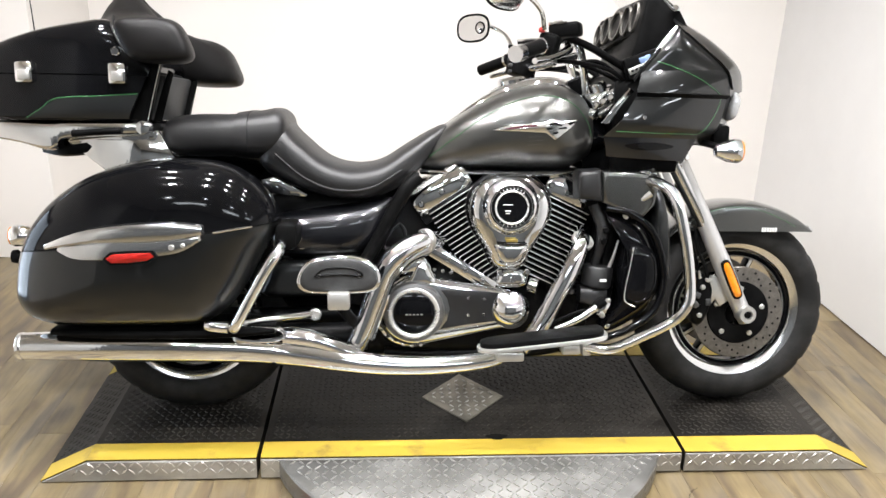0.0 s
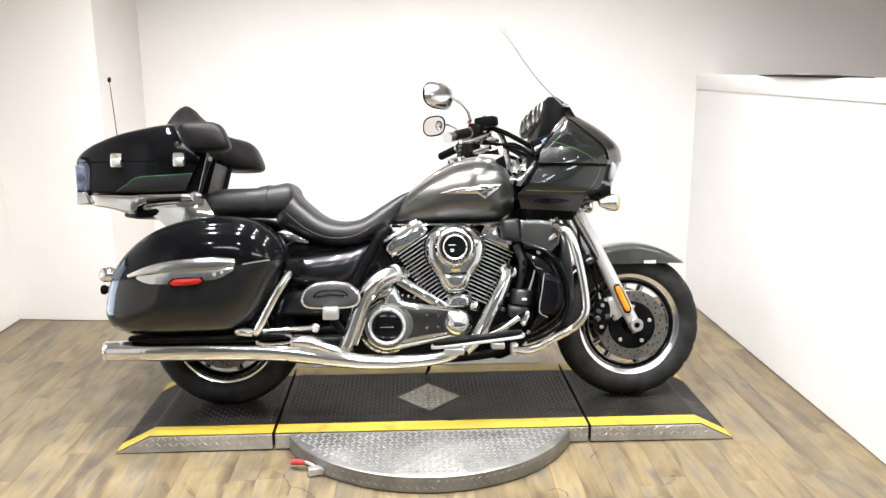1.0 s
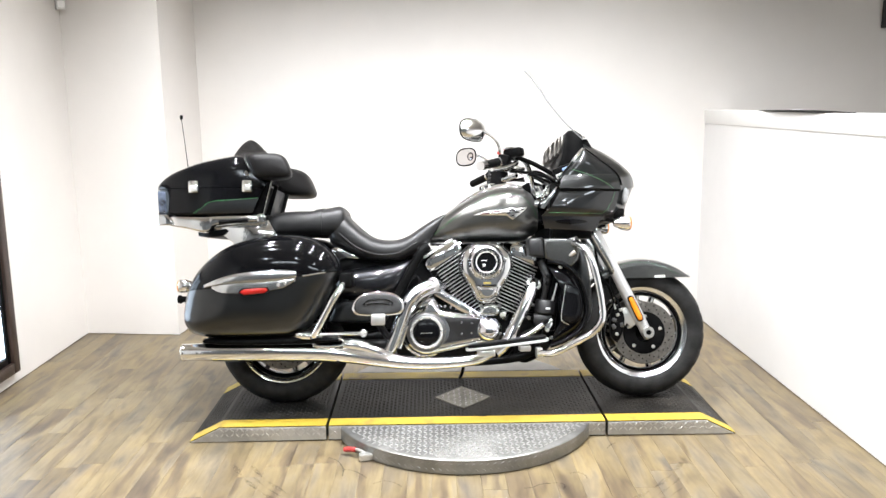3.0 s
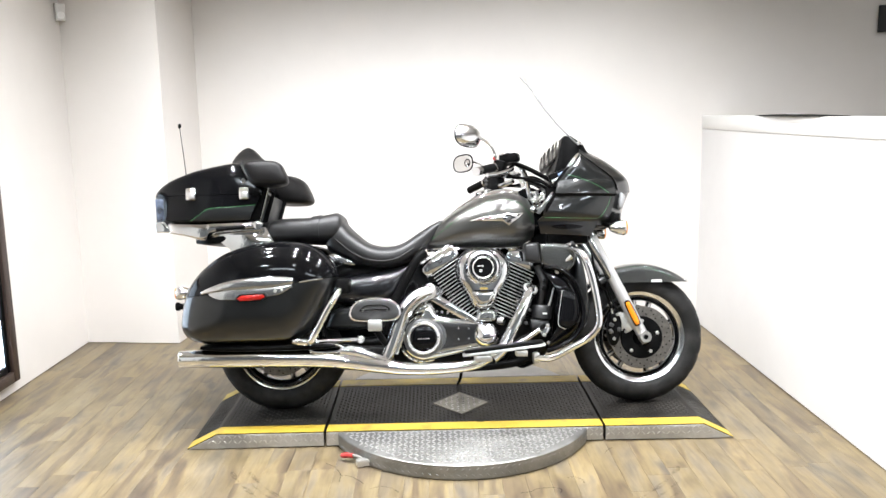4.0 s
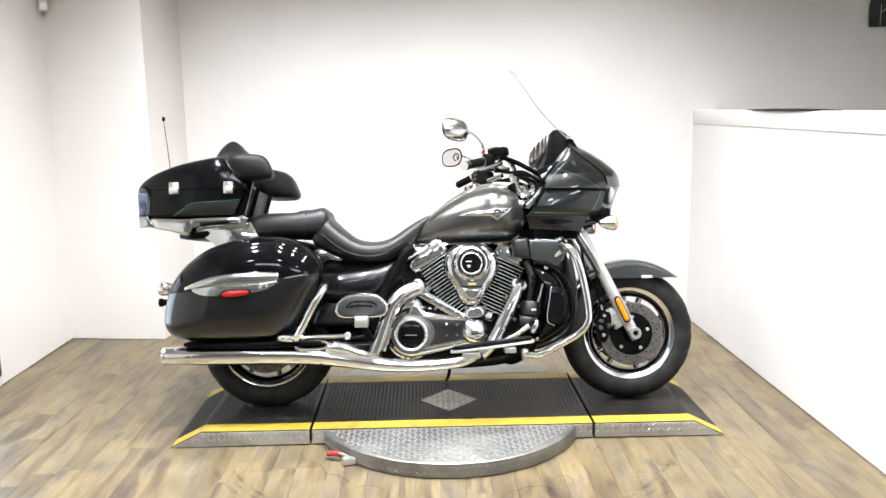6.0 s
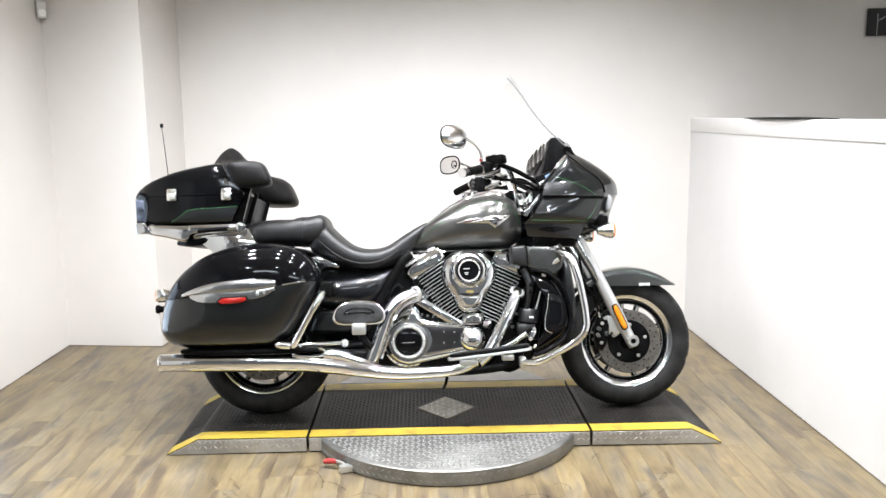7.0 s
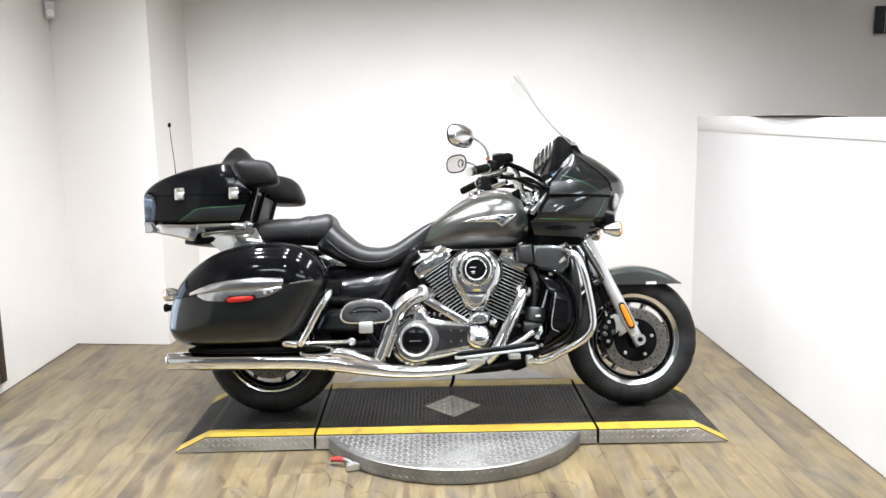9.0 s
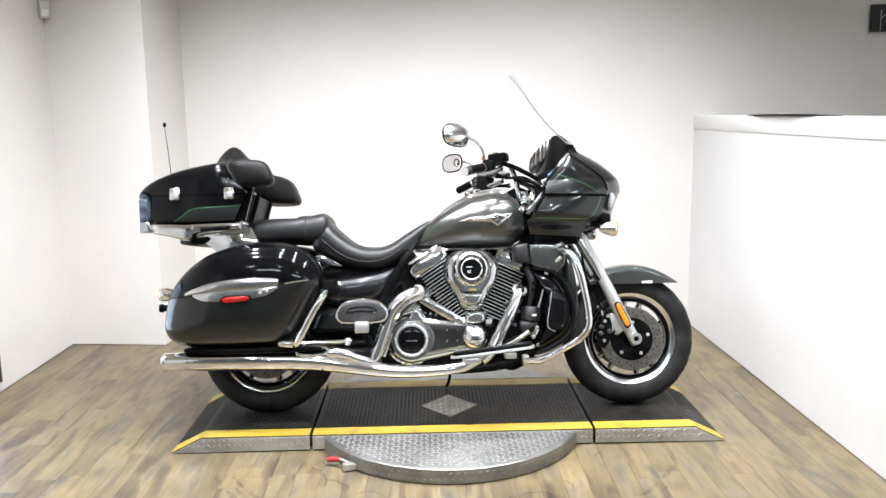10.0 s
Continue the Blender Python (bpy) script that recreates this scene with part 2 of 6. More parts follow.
def film(name, colour, cover):
    """Worn-on dirt that lets most of the floor show through, broken up by noise."""
    m = bpy.data.materials.new(name)
    m.use_nodes = True
    t = m.node_tree
    df, tr, mx, nz, mr = (t.nodes.new(k) for k in ("ShaderNodeBsdfDiffuse", "ShaderNodeBsdfTransparent", "ShaderNodeMixShader", "ShaderNodeTexNoise", "ShaderNodeMapRange"))
    df.inputs[0].default_value = (*colour, 1)
    nz.inputs["Scale"].default_value, nz.inputs["Detail"].default_value = 18, 6
    mr.inputs[1].default_value, mr.inputs[2].default_value, mr.inputs[3].default_value, mr.inputs[4].default_value = 0.35, 0.7, 0.0, cover
    t.links.new(nz.outputs["Fac"], mr.inputs[0])
    t.links.new(mr.outputs[0], mx.inputs[0])
    t.links.new(tr.outputs[0], mx.inputs[1])
    t.links.new(df.outputs[0], mx.inputs[2])
    t.links.new(mx.outputs[0], t.nodes["Material Output"].inputs[0])
    return m


SCUFF = film("floor_scuff", (0.10, 0.075, 0.05), 0.4)
TIDE = film("dried_tide_line", (0.05, 0.042, 0.035), 0.9)
SCREEN = clear("clear_acrylic", (0.965, 0.97, 0.97), 0.015)


# ---- shape helpers ----
def solid(verts, faces):
    bm = bmesh.new()
    vs = [bm.verts.new(v) for v in verts]
    for f in faces:
        try:
            bm.faces.new([vs[i] for i in f])
        except ValueError:
            pass
    return bm


def tidy(bm):
    bmesh.ops.remove_doubles(bm, verts=bm.verts[:], dist=1e-5)
    bmesh.ops.recalc_face_normals(bm, faces=bm.faces[:])
    return bm


def smooth_path(pts, n=6, loop=False):
    """Catmull-Rom through the points, n steps between two of them."""
    pts = [Vector(p) for p in pts]
    k, out = len(pts), []
    for i in range(k if loop else k - 1):
        p1, p2 = pts[i], pts[(i + 1) % k]
        p0 = pts[i - 1] if loop or i else p1 * 2 - p2
        p3 = pts[(i + 2) % k] if loop or i + 2 < k else p2 * 2 - p1
        for j in range(n):
            u = j / n
            out.append(0.5 * (2 * p1 + (p2 - p0) * u + (2 * p0 - 5 * p1 + 4 * p2 - p3) * u * u + (3 * p1 - p0 - 3 * p2 + p3) * u ** 3))
    if not loop:
        out.append(pts[-1])
    return out


def skin(rings, cap=True, loop=True):
    n = len(rings[0])
    verts = [p for r in rings for p in r]
    faces = []
    for i in range(len(rings) - 1):
        for j in range(n if loop else n - 1):
            a, b = i * n + j, i * n + (j + 1) % n
            faces.append((a, b, b + n, a + n))
    if cap:
        faces += [tuple(range(n)), tuple((len(rings) - 1) * n + j for j in range(n))]
    return tidy(solid(verts, faces))


def power(c, e):
    return math.copysign(abs(c) ** (2 / e), c)


def loft_x(stations, e=3.0, sides=32, res=5):
    """Stations (x, bottom, top, half width) or (x, bottom, top, half width, y middle)."""
    st = _stations(stations, res)
    rings = []
    for x, zb, zt, hw, yc in st:
        ring = []
        for j in range(sides):
            a = 2 * math.pi * j / sides
            ring.append((x, yc + hw * power(math.cos(a), e), (zb + zt) / 2 + (zt - zb) / 2 * power(math.sin(a), e)))
        rings.append(ring)
    return skin(rings)


def _spline(vals, n):
    k, out = len(vals), []
    for i in range(k - 1):
        p1, p2 = vals[i], vals[i + 1]
        p0 = vals[i - 1] if i else p1 * 2 - p2
        p3 = vals[i + 2] if i + 2 < k else p2 * 2 - p1
        for j in range(n):
            u = j / n
            out.append(0.5 * (2 * p1 + (p2 - p0) * u + (2 * p0 - 5 * p1 + 4 * p2 - p3) * u * u + (3 * p1 - p0 - 3 * p2 + p3) * u ** 3))
    out.append(vals[-1])
    return out


def _stations(stations, n):
    rows = [tuple(s) + ((0.0,) if len(s) == 4 else ()) for s in stations]
    return list(zip(*[_spline([r[c] for r in rows], n) for c in range(len(rows[0]))]))


def loft_y(stations, e=2.6, sides=24, res=5):
    """Stations (y, x middle, z middle, half length, half height)."""
    rings = []
    for y, xc, zc, ax, az, *own in _stations(stations, res):
        e = own[0] if own else e
        rings.append([(xc + ax * power(math.cos(2 * math.pi * j / sides), e), y, zc + az * power(math.sin(2 * math.pi * j / sides), e)) for j in range(sides)])
    return skin(rings)


def tube(pts, r, sides=12, res=6, smooth=True):
    """A round bar along the points; r is one radius or one for each point."""
    rs = r if isinstance(r, (list, tuple)) else [r] * len(pts)
    path = smooth_path(pts, res) if smooth and len(pts) > 2 else [Vector(p) for p in pts]
    rad = _spline(list(rs), res) if smooth and len(pts) > 2 else list(rs)
    rings, up = [], None
    for i, p in enumerate(path):
        d = (path[min(i + 1, len(path) - 1)] - path[max(i - 1, 0)]).normalized()
        if up is None:
            up = d.orthogonal().normalized()
        up = (up - d * up.dot(d)).normalized()
        side = d.cross(up)
        rings.append([p + (up * math.cos(2 * math.pi * j / sides) + side * math.sin(2 * math.pi * j / sides)) * rad[i] for j in range(sides)])
    return skin(rings)


def lathe(profile, centre, axis=(0, -1, 0), segs=48):
    """Turns (radius, height) pairs about an axis through centre; the profile may be closed by starting and ending at radius 0."""
    q = Vector((0, 0, 1)).rotation_difference(Vector(axis).normalized()).to_matrix()
    c = Vector(centre)
    rings = [[c + q @ Vector((r * math.cos(2 * math.pi * j / segs), r * math.sin(2 * math.pi * j / segs), h)) for j in range(segs)] for r, h in profile]
    return skin(rings, cap=False)


def disc(r, h, centre, axis=(0, -1, 0), edge=0.002, segs=40):
    return lathe([(0, 0), (r, 0), (r, h - edge), (r - edge, h), (0, h)], centre, axis, segs)


def ring(r0, r1, h, centre, axis=(0, -1, 0), segs=48):
    b = min(0.003, (r1 - r0) / 3)
    return lathe([(r0, 0), (r1, 0), (r1, h - b), (r1 - b, h), (r0 + b, h), (r0, h - b), (r0, 0)], centre, axis, segs)


def dome(outline, y0, depth, e=3.5, res=4, rings=9, loop=True, centre=None):
    """A cushion over an outline in x and z, from the plane y0 outwards to the near side (negative y) by depth."""
    pts = [Vector((p[0], p[1], 0)) for p in outline]
    pts = smooth_path(pts, res, True) if loop else pts
    c = Vector((*centre, 0)) if centre else sum(pts, Vector()) / len(pts)
    rows = []
    for k in range(rings):
        a = math.pi / 2 * k / rings
        s, f = math.cos(a) ** (2 / e), math.sin(a) ** (2 / e)
        rows.append([(c.x + s * (p.x - c.x), y0 - depth * f, c.y + s * (p.y - c.y)) for p in pts])
    return skin(rows)


def box(centre, size, bevel=0.004, turn=None):
    bm = bmesh.new()
    bmesh.ops.create_cube(bm, size=1)
    bmesh.ops.scale(bm, vec=size, verts=bm.verts[:])
    if bevel:
        bmesh.ops.bevel(bm, geom=bm.edges[:], offset=min(bevel, min(size) * 0.45), segments=2, affect="EDGES", profile=0.5)
    m = Matrix.Translation(centre) @ (turn or Matrix())
    bmesh.ops.transform(bm, matrix=m, verts=bm.verts[:])
    return bm


def slab(outline, y0, y1, bevel=0.004, res=0):
    """A plate over an outline in x and z between two planes of y."""
    pts = [Vector((p[0], p[1], 0)) for p in outline]
    pts = smooth_path(pts, res, True) if res else pts
    n = len(pts)
    bm = solid([(p.x, y, p.y) for y in (y0, y1) for p in pts], [tuple(range(n)), tuple(range(2 * n - 1, n - 1, -1))] + [(i, (i + 1) % n, n + (i + 1) % n, n + i) for i in range(n)])
    bmesh.ops.recalc_face_normals(bm, faces=bm.faces[:])
    if bevel:
        rim = [e for e in bm.edges if abs(e.verts[0].co.y - e.verts[1].co.y) < 1e-6]
        bmesh.ops.bevel(bm, geom=rim, offset=bevel, segments=2, affect="EDGES", profile=0.5, clamp_overlap=True)
    return bm


def plan(outline, z0, z1, bevel=0.003):
    """A plate over an outline in x and y between two heights."""
    n = len(outline)
    bm = solid([(p[0], p[1], z) for z in (z0, z1) for p in outline], [tuple(range(n - 1, -1, -1)), tuple(range(n, 2 * n))] + [(i, (i + 1) % n, n + (i + 1) % n, n + i) for i in range(n)])
    bmesh.ops.recalc_face_normals(bm, faces=bm.faces[:])
    if bevel:
        rim = [e for e in bm.edges if min(e.verts[0].co.z, e.verts[1].co.z) > z1 - 1e-6]
        bmesh.ops.bevel(bm, geom=rim, offset=bevel, segments=2, affect="EDGES", profile=0.5)
    return bm


def join(*bms):
    out = bmesh.new()
    for b in bms:
        m = bpy.data.meshes.new("piece")
        b.to_mesh(m)
        out.from_mesh(m)
        bpy.data.meshes.remove(m)
    return out


def cut(bm, place, normal, fill=False):
    """The part of bm on the side that the normal points to."""
    out = bm.copy()
    bmesh.ops.bisect_plane(out, geom=out.verts[:] + out.edges[:] + out.faces[:], plane_co=place, plane_no=normal, clear_inner=True)
    if fill:
        bmesh.ops.holes_fill(out, edges=[e for e in out.edges if e.is_boundary], sides=0)
    return out


def flip(bm):
    """The mirror image on the far side."""
    out = bm.copy()
    for v in out.verts:
        v.co.y = -v.co.y
    bmesh.ops.reverse_faces(out, faces=out.faces[:])
    return out


def sheet_grid(rows, thick=0.004):
    bm = skin(rows, cap=False, loop=False)
    bmesh.ops.solidify(bm, geom=bm.faces[:], thickness=thick)
    bmesh.ops.recalc_face_normals(bm, faces=bm.faces[:])
    return bm


def tree_of(bm):
    return BVHTree.FromBMesh(bm)


def onto(tree, x, z, out=0.0, side=-1):
    hit = tree.ray_cast(Vector((x, side * 2.0, z)), Vector((0, -side, 0)))[0]
    return None if hit is None else hit + Vector((0, side * out, 0))


def stripe(tree, pts, r=0.0016, side=-1, res=8):
    path = [onto(tree, p.x, p.y, r * 0.3, side) for p in smooth_path([(x, z, 0) for x, z in pts], res)]
    return tube([p for p in path if p is not None], r, 6, 1, smooth=False)


def patch(tree, outline, out=0.0015, side=-1, res=0, rings=7, crown=0.0):
    """A thin decal that lies on a surface."""
    pts = [Vector((x, z, 0)) for x, z in outline]
    if res:
        pts = smooth_path(pts, res, True)
    else:
        pts = [a.lerp(b, k / 6) for a, b in zip(pts, pts[1:] + pts[:1]) for k in range(6)]
    c = sum(pts, Vector()) / len(pts)
    rows = []
    for k in range(rings + 1):
        s = 1.0 if k == 0 else 1.0 - 0.999 * ((k - 1) / (rings - 1))
        row = [onto(tree, c.x + s * (p.x - c.x), c.y + s * (p.y - c.y), 0.0 if k == 0 else out + crown * (1 - s) ** 0.7, side) for p in pts]
        if any(p is None for p in row):
            continue
        rows.append(row)
    return skin(rows, cap=False)


def blade(tree, upper, lower, out, crown, side=-1, n=48, across=12):
    """A bulged strip between two edges that lies on a surface; its rim meets the surface."""
    def along(edge):
        way = smooth_path([(x, z, 0) for x, z in edge], 12)
        return [way[round(k * (len(way) - 1) / n)] for k in range(n + 1)]
    rows = []
    for k, (a, b) in enumerate(zip(along(upper), along(lower))):
        end = 0.0 if k in (0, n) else 1.0
        row = []
        for j in range(across + 1):
            v = j / across
            q = a.lerp(b, v)
            rise = 0.0 if j in (0, across) else out + crown * math.sin(math.pi * v) ** 0.8
            row.append(onto(tree, q.x, q.y, rise * end, side))
        if all(p is not None for p in row):
            rows.append(row)
    return skin(rows, cap=False, loop=False)


def as_mesh(name, bm, material, angle=38):
    me = bpy.data.meshes.new(name)
    bm.to_mesh(me)
    bm.free()
    me.materials.append(material)
    me.shade_smooth()
    me.set_sharp_from_angle(angle=radians(angle))
    return me


def part(name, bm, material, parent, label="", angle=38):
    ob = new(name, as_mesh(name, bm, material, angle))
    ob.parent = parent
    return tagged(ob, label)


def thing(name, label, category, m=None, group="", kind=""):
    ob = new(name)
    ob.matrix_world = m or Matrix()
    return tagged(ob, label, category, group, kind)


def structure(name, bm, material, label, category):
    return tagged(new(name, as_mesh(name, bm, material)), label, category, kind="structure")


# ---- the bay: walls, half wall, ceiling ----
def wall_between(name, a, b, z0, z1, thick, label, paint=WALL):
    """A wall whose seen face runs from a to b; its thickness lies to the left of that way."""
    a, b = Vector((*a, 0)), Vector((*b, 0))
    d = (b - a).normalized()
    n = Vector((-d.y, d.x, 0)) * thick
    return structure(name, plan([(p.x, p.y) for p in (a, b, b + n, a + n)], z0 + 0.004, z1, 0), paint, label, "wall")


wall_between("wall_west", (-2.40, -3.9), (-2.40, 1.36), 0, CEILING, 0.12, "plain white painted side wall of the photo bay")
wall_between("wall_west_2", (-2.46, -6.0), (-2.46, -3.9), 0, CEILING, 0.12, "charcoal painted showroom wall", DIM)
wall_between("wall_north_1", (-2.40, 1.36), (-1.78, 1.29), 0, CEILING, 0.75, "white painted wall pier beside the recess")
wall_between("wall_north_2", (-1.78, 1.86), (4.3, 1.37), 0, CEILING, 0.12, "white painted back wall, scuffed low down")
wall_between("wall_east_outer", (4.3, 1.37), (4.3, -6.0), 0, CEILING, 0.12, "white painted wall of the room next door")
wall_between("wall_south", (4.3, -6.0), (-2.4, -6.0), 0, CEILING, 0.12, "charcoal painted showroom wall facing the bay", DIM)
half = structure("wall_east", plan([(1.70, -3.1), (1.83, -3.1), (1.83, 1.585), (1.70, 1.585)], 0.005, 1.322, 0), HALFWALL, "white painted chest-high half wall", "half wall")
structure("trim_1", box((1.765, -0.757, 1.367), (0.142, 4.68, 0.09), 0.006), CAP, "white board capping the half wall", "wall cap")
structure("ceiling", box((0.95, -0.5, CEILING + 0.05), (7.2, 5.2, 0.1), 0), BAYCEIL, "cream painted bay ceiling with recessed downlights", "ceiling")
structure("ceiling_2", box((0.95, -4.8, CEILING + 0.05), (7.2, 3.4, 0.1), 0), CEIL, "cream showroom ceiling with recessed downlights", "ceiling")

# The ring over the next room goes with the added fill lamp.
for lx, ly in LAMPS + BACK_LAMPS + SIDE_FILL:
    fit_ob = thing("ceiling_downlight", "round recessed downlight with a white trim ring in the ceiling", "downlight", Matrix.Translation((lx, ly, CEILING)), "downlights in the ceiling")
    part("trim_ring", ring(0.056, 0.078, 0.012, (0, 0, 0), (0, 0, -1), 32), OFFWHITE, fit_ob)

for lx, ly in PANELS:
    panel_lamp = thing("ceiling_panel_light", "long white panel light fixed under the showroom ceiling", "panel light", Matrix.Translation((lx, ly, CEILING)), "panel lights in the showroom")
    for c_, s_ in (((0, 0.16, -0.02), (1.26, 0.03, 0.04)), ((0, -0.16, -0.02), (1.26, 0.03, 0.04)), ((0.615, 0, -0.02), (0.03, 0.29, 0.04)), ((-0.615, 0, -0.02), (0.03, 0.29, 0.04))):
        part("frame", box(c_, s_, 0.003), OFFWHITE, panel_lamp)

# ---- display platform and turntable ----
TOP = 0.07
YF, YB = -0.445, 0.260


def lugs(outline_test, origin, ax, ay, normal, width, height, pitch, size=(0.026, 0.0075, 0.0022)):
    """Raised tread bars, turned by turns, over a flat face spanned by ax and ay."""
    verts, faces = [], []
    l, w, h = size
    o, ax, ay, nz = Vector(origin), Vector(ax), Vector(ay), Vector(normal)
    for i in range(int(width / pitch) + 1):
        for j in range(int(height / pitch) + 1):
            u, v = (i + 0.5) * pitch, (j + 0.5) * pitch
            if not outline_test(u, v):
                continue
            a = math.pi / 4 if (i + j) % 2 else -math.pi / 4
            d, s = ax * math.cos(a) + ay * math.sin(a), ay * math.cos(a) - ax * math.sin(a)
            c, k = o + ax * u + ay * v, len(verts)
            verts += [c - d * l / 2, c - s * w / 2, c + d * l / 2, c + s * w / 2,
                      c - d * l * 0.32 + nz * h, c - s * w * 0.3 + nz * h, c + d * l * 0.32 + nz * h, c + s * w * 0.3 + nz * h]
            faces += [(k + q, k + (q + 1) % 4, k + 4 + (q + 1) % 4, k + 4 + q) for q in range(4)] + [(k + 4, k + 5, k + 6, k + 7)]
    return solid(verts, faces)


def segment(name, x0, x1, ramp, label):
    """One length of the platform; ramp is -1, 0 or 1 for a sloping left end, none, or a sloping right end."""
    ob = thing(name, label, "platform", Matrix.Translation(((x0 + x1) / 2, (YF + YB) / 2, 0)), "lengths of the display platform")
    cx, cy = (x0 + x1) / 2, (YF + YB) / 2
    run = 0.135
    xa, xb = (x0 + run if ramp < 0 else x0), (x1 - run if ramp > 0 else x1)

    def local(bm):
        bmesh.ops.translate(bm, vec=(-cx, -cy, 0), verts=bm.verts[:])
        return bm

    side = [(xa, TOP), (xb, TOP)] + ([(x1, 0.004)] if ramp > 0 else []) + [(x1, 0.0), (x0, 0.0)] + ([(x0, 0.004)] if ramp < 0 else [])
    part("deck", local(slab(side, YF + 0.006, YB, 0)), DECK, ob, "black tread deck", 20)
    # painted border along both long edges, following the slope
    t = 0.0025
    for name_, ya, yb in (("yellow_border", YF + 0.002, YF + 0.080), ("yellow_border", YB - 0.096, YB - 0.002)):
        line = ([(x0 + 0.002, 0.004)] if ramp < 0 else []) + [(xa, TOP), (xb, TOP)] + ([(x1 - 0.002, 0.004)] if ramp > 0 else [])
        up = [(x, z + t) for x, z in line]
        part(name_, local(slab(line + up[::-1], ya, yb, 0)), YELLOW, ob, "worn yellow painted border", 20)
    skirt = [(xa, TOP - 0.004), (xb, TOP - 0.004)] + ([(x1 - 0.006, 0.003)] if ramp > 0 else [(x1, 0.007)]) + ([(x0 + 0.006, 0.003)] if ramp < 0 else [(x0, 0.007)])
    part("skirt", local(slab(skirt, YF - 0.003, YF + 0.004, 0.001)), SKIRTALU, ob, "silver tread-plate skirt", 20)

    def inside(u, v):
        x = x0 + u
        return 0.012 < v < (TOP - 0.012 if xa < x < xb else (TOP - 0.016) * (1 - (xa - x if x < xa else x - xb) / run))

    tagged(part("skirt_tread", local(lugs(inside, (x0, YF - 0.003, 0), (1, 0, 0), (0, 0, 1), (0, -1, 0), x1 - x0, TOP, 0.0225, (0.024, 0.006, 0.0020))), ALULUG, ob), kind="stuff")

    def clear_of_diamond(u, v):
        x, y = x0 + u, YF + 0.095 + v
        return xa + 0.01 < x < xb - 0.01 and y < YB - 0.108 and not (ramp == 0 and abs(x - 0.008) + abs(y + 0.112) < 0.16)

    tagged(part("deck_tread", local(lugs(clear_of_diamond, (x0, YF + 0.095, TOP), (1, 0, 0), (0, 1, 0), (0, 0, 1), x1 - x0, YB - YF - 0.205, 0.0185, (0.0185, 0.0066, 0.0018))), LUG, ob), kind="stuff")
    if ramp:
        p0, p1 = ((xa, TOP), (x0, 0.004)) if ramp < 0 else ((xb, TOP), (x1, 0.004))
        d = Vector((p1[0] - p0[0], 0, p1[1] - p0[1]))
        n = Vector((0, 1, 0)).cross(d).normalized()
        n = n if n.z > 0 else -n
        tagged(part("ramp_tread", local(lugs(lambda u, v: 0.01 < u < d.length - 0.012, (p0[0], YF + 0.095, p0[1]), d.normalized(), (0, 1, 0), n, d.length, YB - YF - 0.205, 0.0185, (0.0185, 0.0066, 0.0018))), LUG, ob), kind="stuff")
    return ob


segment("platform_ramp", -1.22, -0.613, -1, "black tread-plate ramp length with yellow borders on the floor")
middle = segment("platform_deck", -0.601, 0.632, 0, "black tread-plate platform length with yellow borders on the turntable")
segment("platform_ramp", 0.644, 1.22, 1, "black tread-plate ramp length with yellow borders on the floor")
# bare diamond plate let into the middle deck
mx, my = 0.0155, -0.085
dia = [(0.008 - mx - 0.134, -0.112 - my), (0.008 - mx, -0.112 - my - 0.150), (0.008 - mx + 0.134, -0.112 - my), (0.008 - mx, -0.112 - my + 0.150)]
plate = part("diamond_plate", plan(dia, TOP, TOP + 0.004, 0.001), SHADEPLATE, middle, "bare silver diamond-shaped tread plate", 20)
tagged(part("plate_tread", lugs(lambda u, v: abs(u - 0.134) / 0.134 + abs(v - 0.150) / 0.150 < 0.88, (dia[0][0], dia[1][1], TOP + 0.004), (1, 0, 0), (0, 1, 0), (0, 0, 1), 0.27, 0.30, 0.0265, (0.022, 0.007, 0.0018)), ALULUG, plate), kind="stuff")

TR, TC, TH = 0.597, (0.006, -0.215), 0.067
table = thing("turntable", "round silver tread-plate turntable lying on the floor under the platform", "turntable", Matrix.Translation((*TC, 0)))
front = [(TR * math.cos(a), TR * math.sin(a)) for a in [radians(-180 + 180 * k / 72) for k in range(73)]]
cutoff = YF - TC[1] - 0.006
front = [p for p in front if p[1] < cutoff]
half_w = math.sqrt(TR ** 2 - cutoff ** 2)
far_side = [(x, 0.26 - y) for x, y in [(-half_w, cutoff)] + front + [(half_w, cutoff)]]
part("far_table_top", plan(far_side[::-1], 0.003, TH, 0.003), ALU, table, "worn silver tread-plate far half", 25)
part("table_top", plan([(-half_w, cutoff)] + front + [(half_w, cutoff)], 0.003, TH, 0.003), ALU, table, "worn silver tread-plate top", 25)
tagged(part("top_tread", lugs(lambda u, v: (u - TR) ** 2 + (v - TR) ** 2 < (TR - 0.02) ** 2 and v - TR < cutoff - 0.008, (-TR, -TR, TH), (1, 0, 0), (0, 1, 0), (0, 0, 1), 2 * TR, TR, 0.0240, (0.0270, 0.0060, 0.0028)), ALULUG, table), kind="stuff")
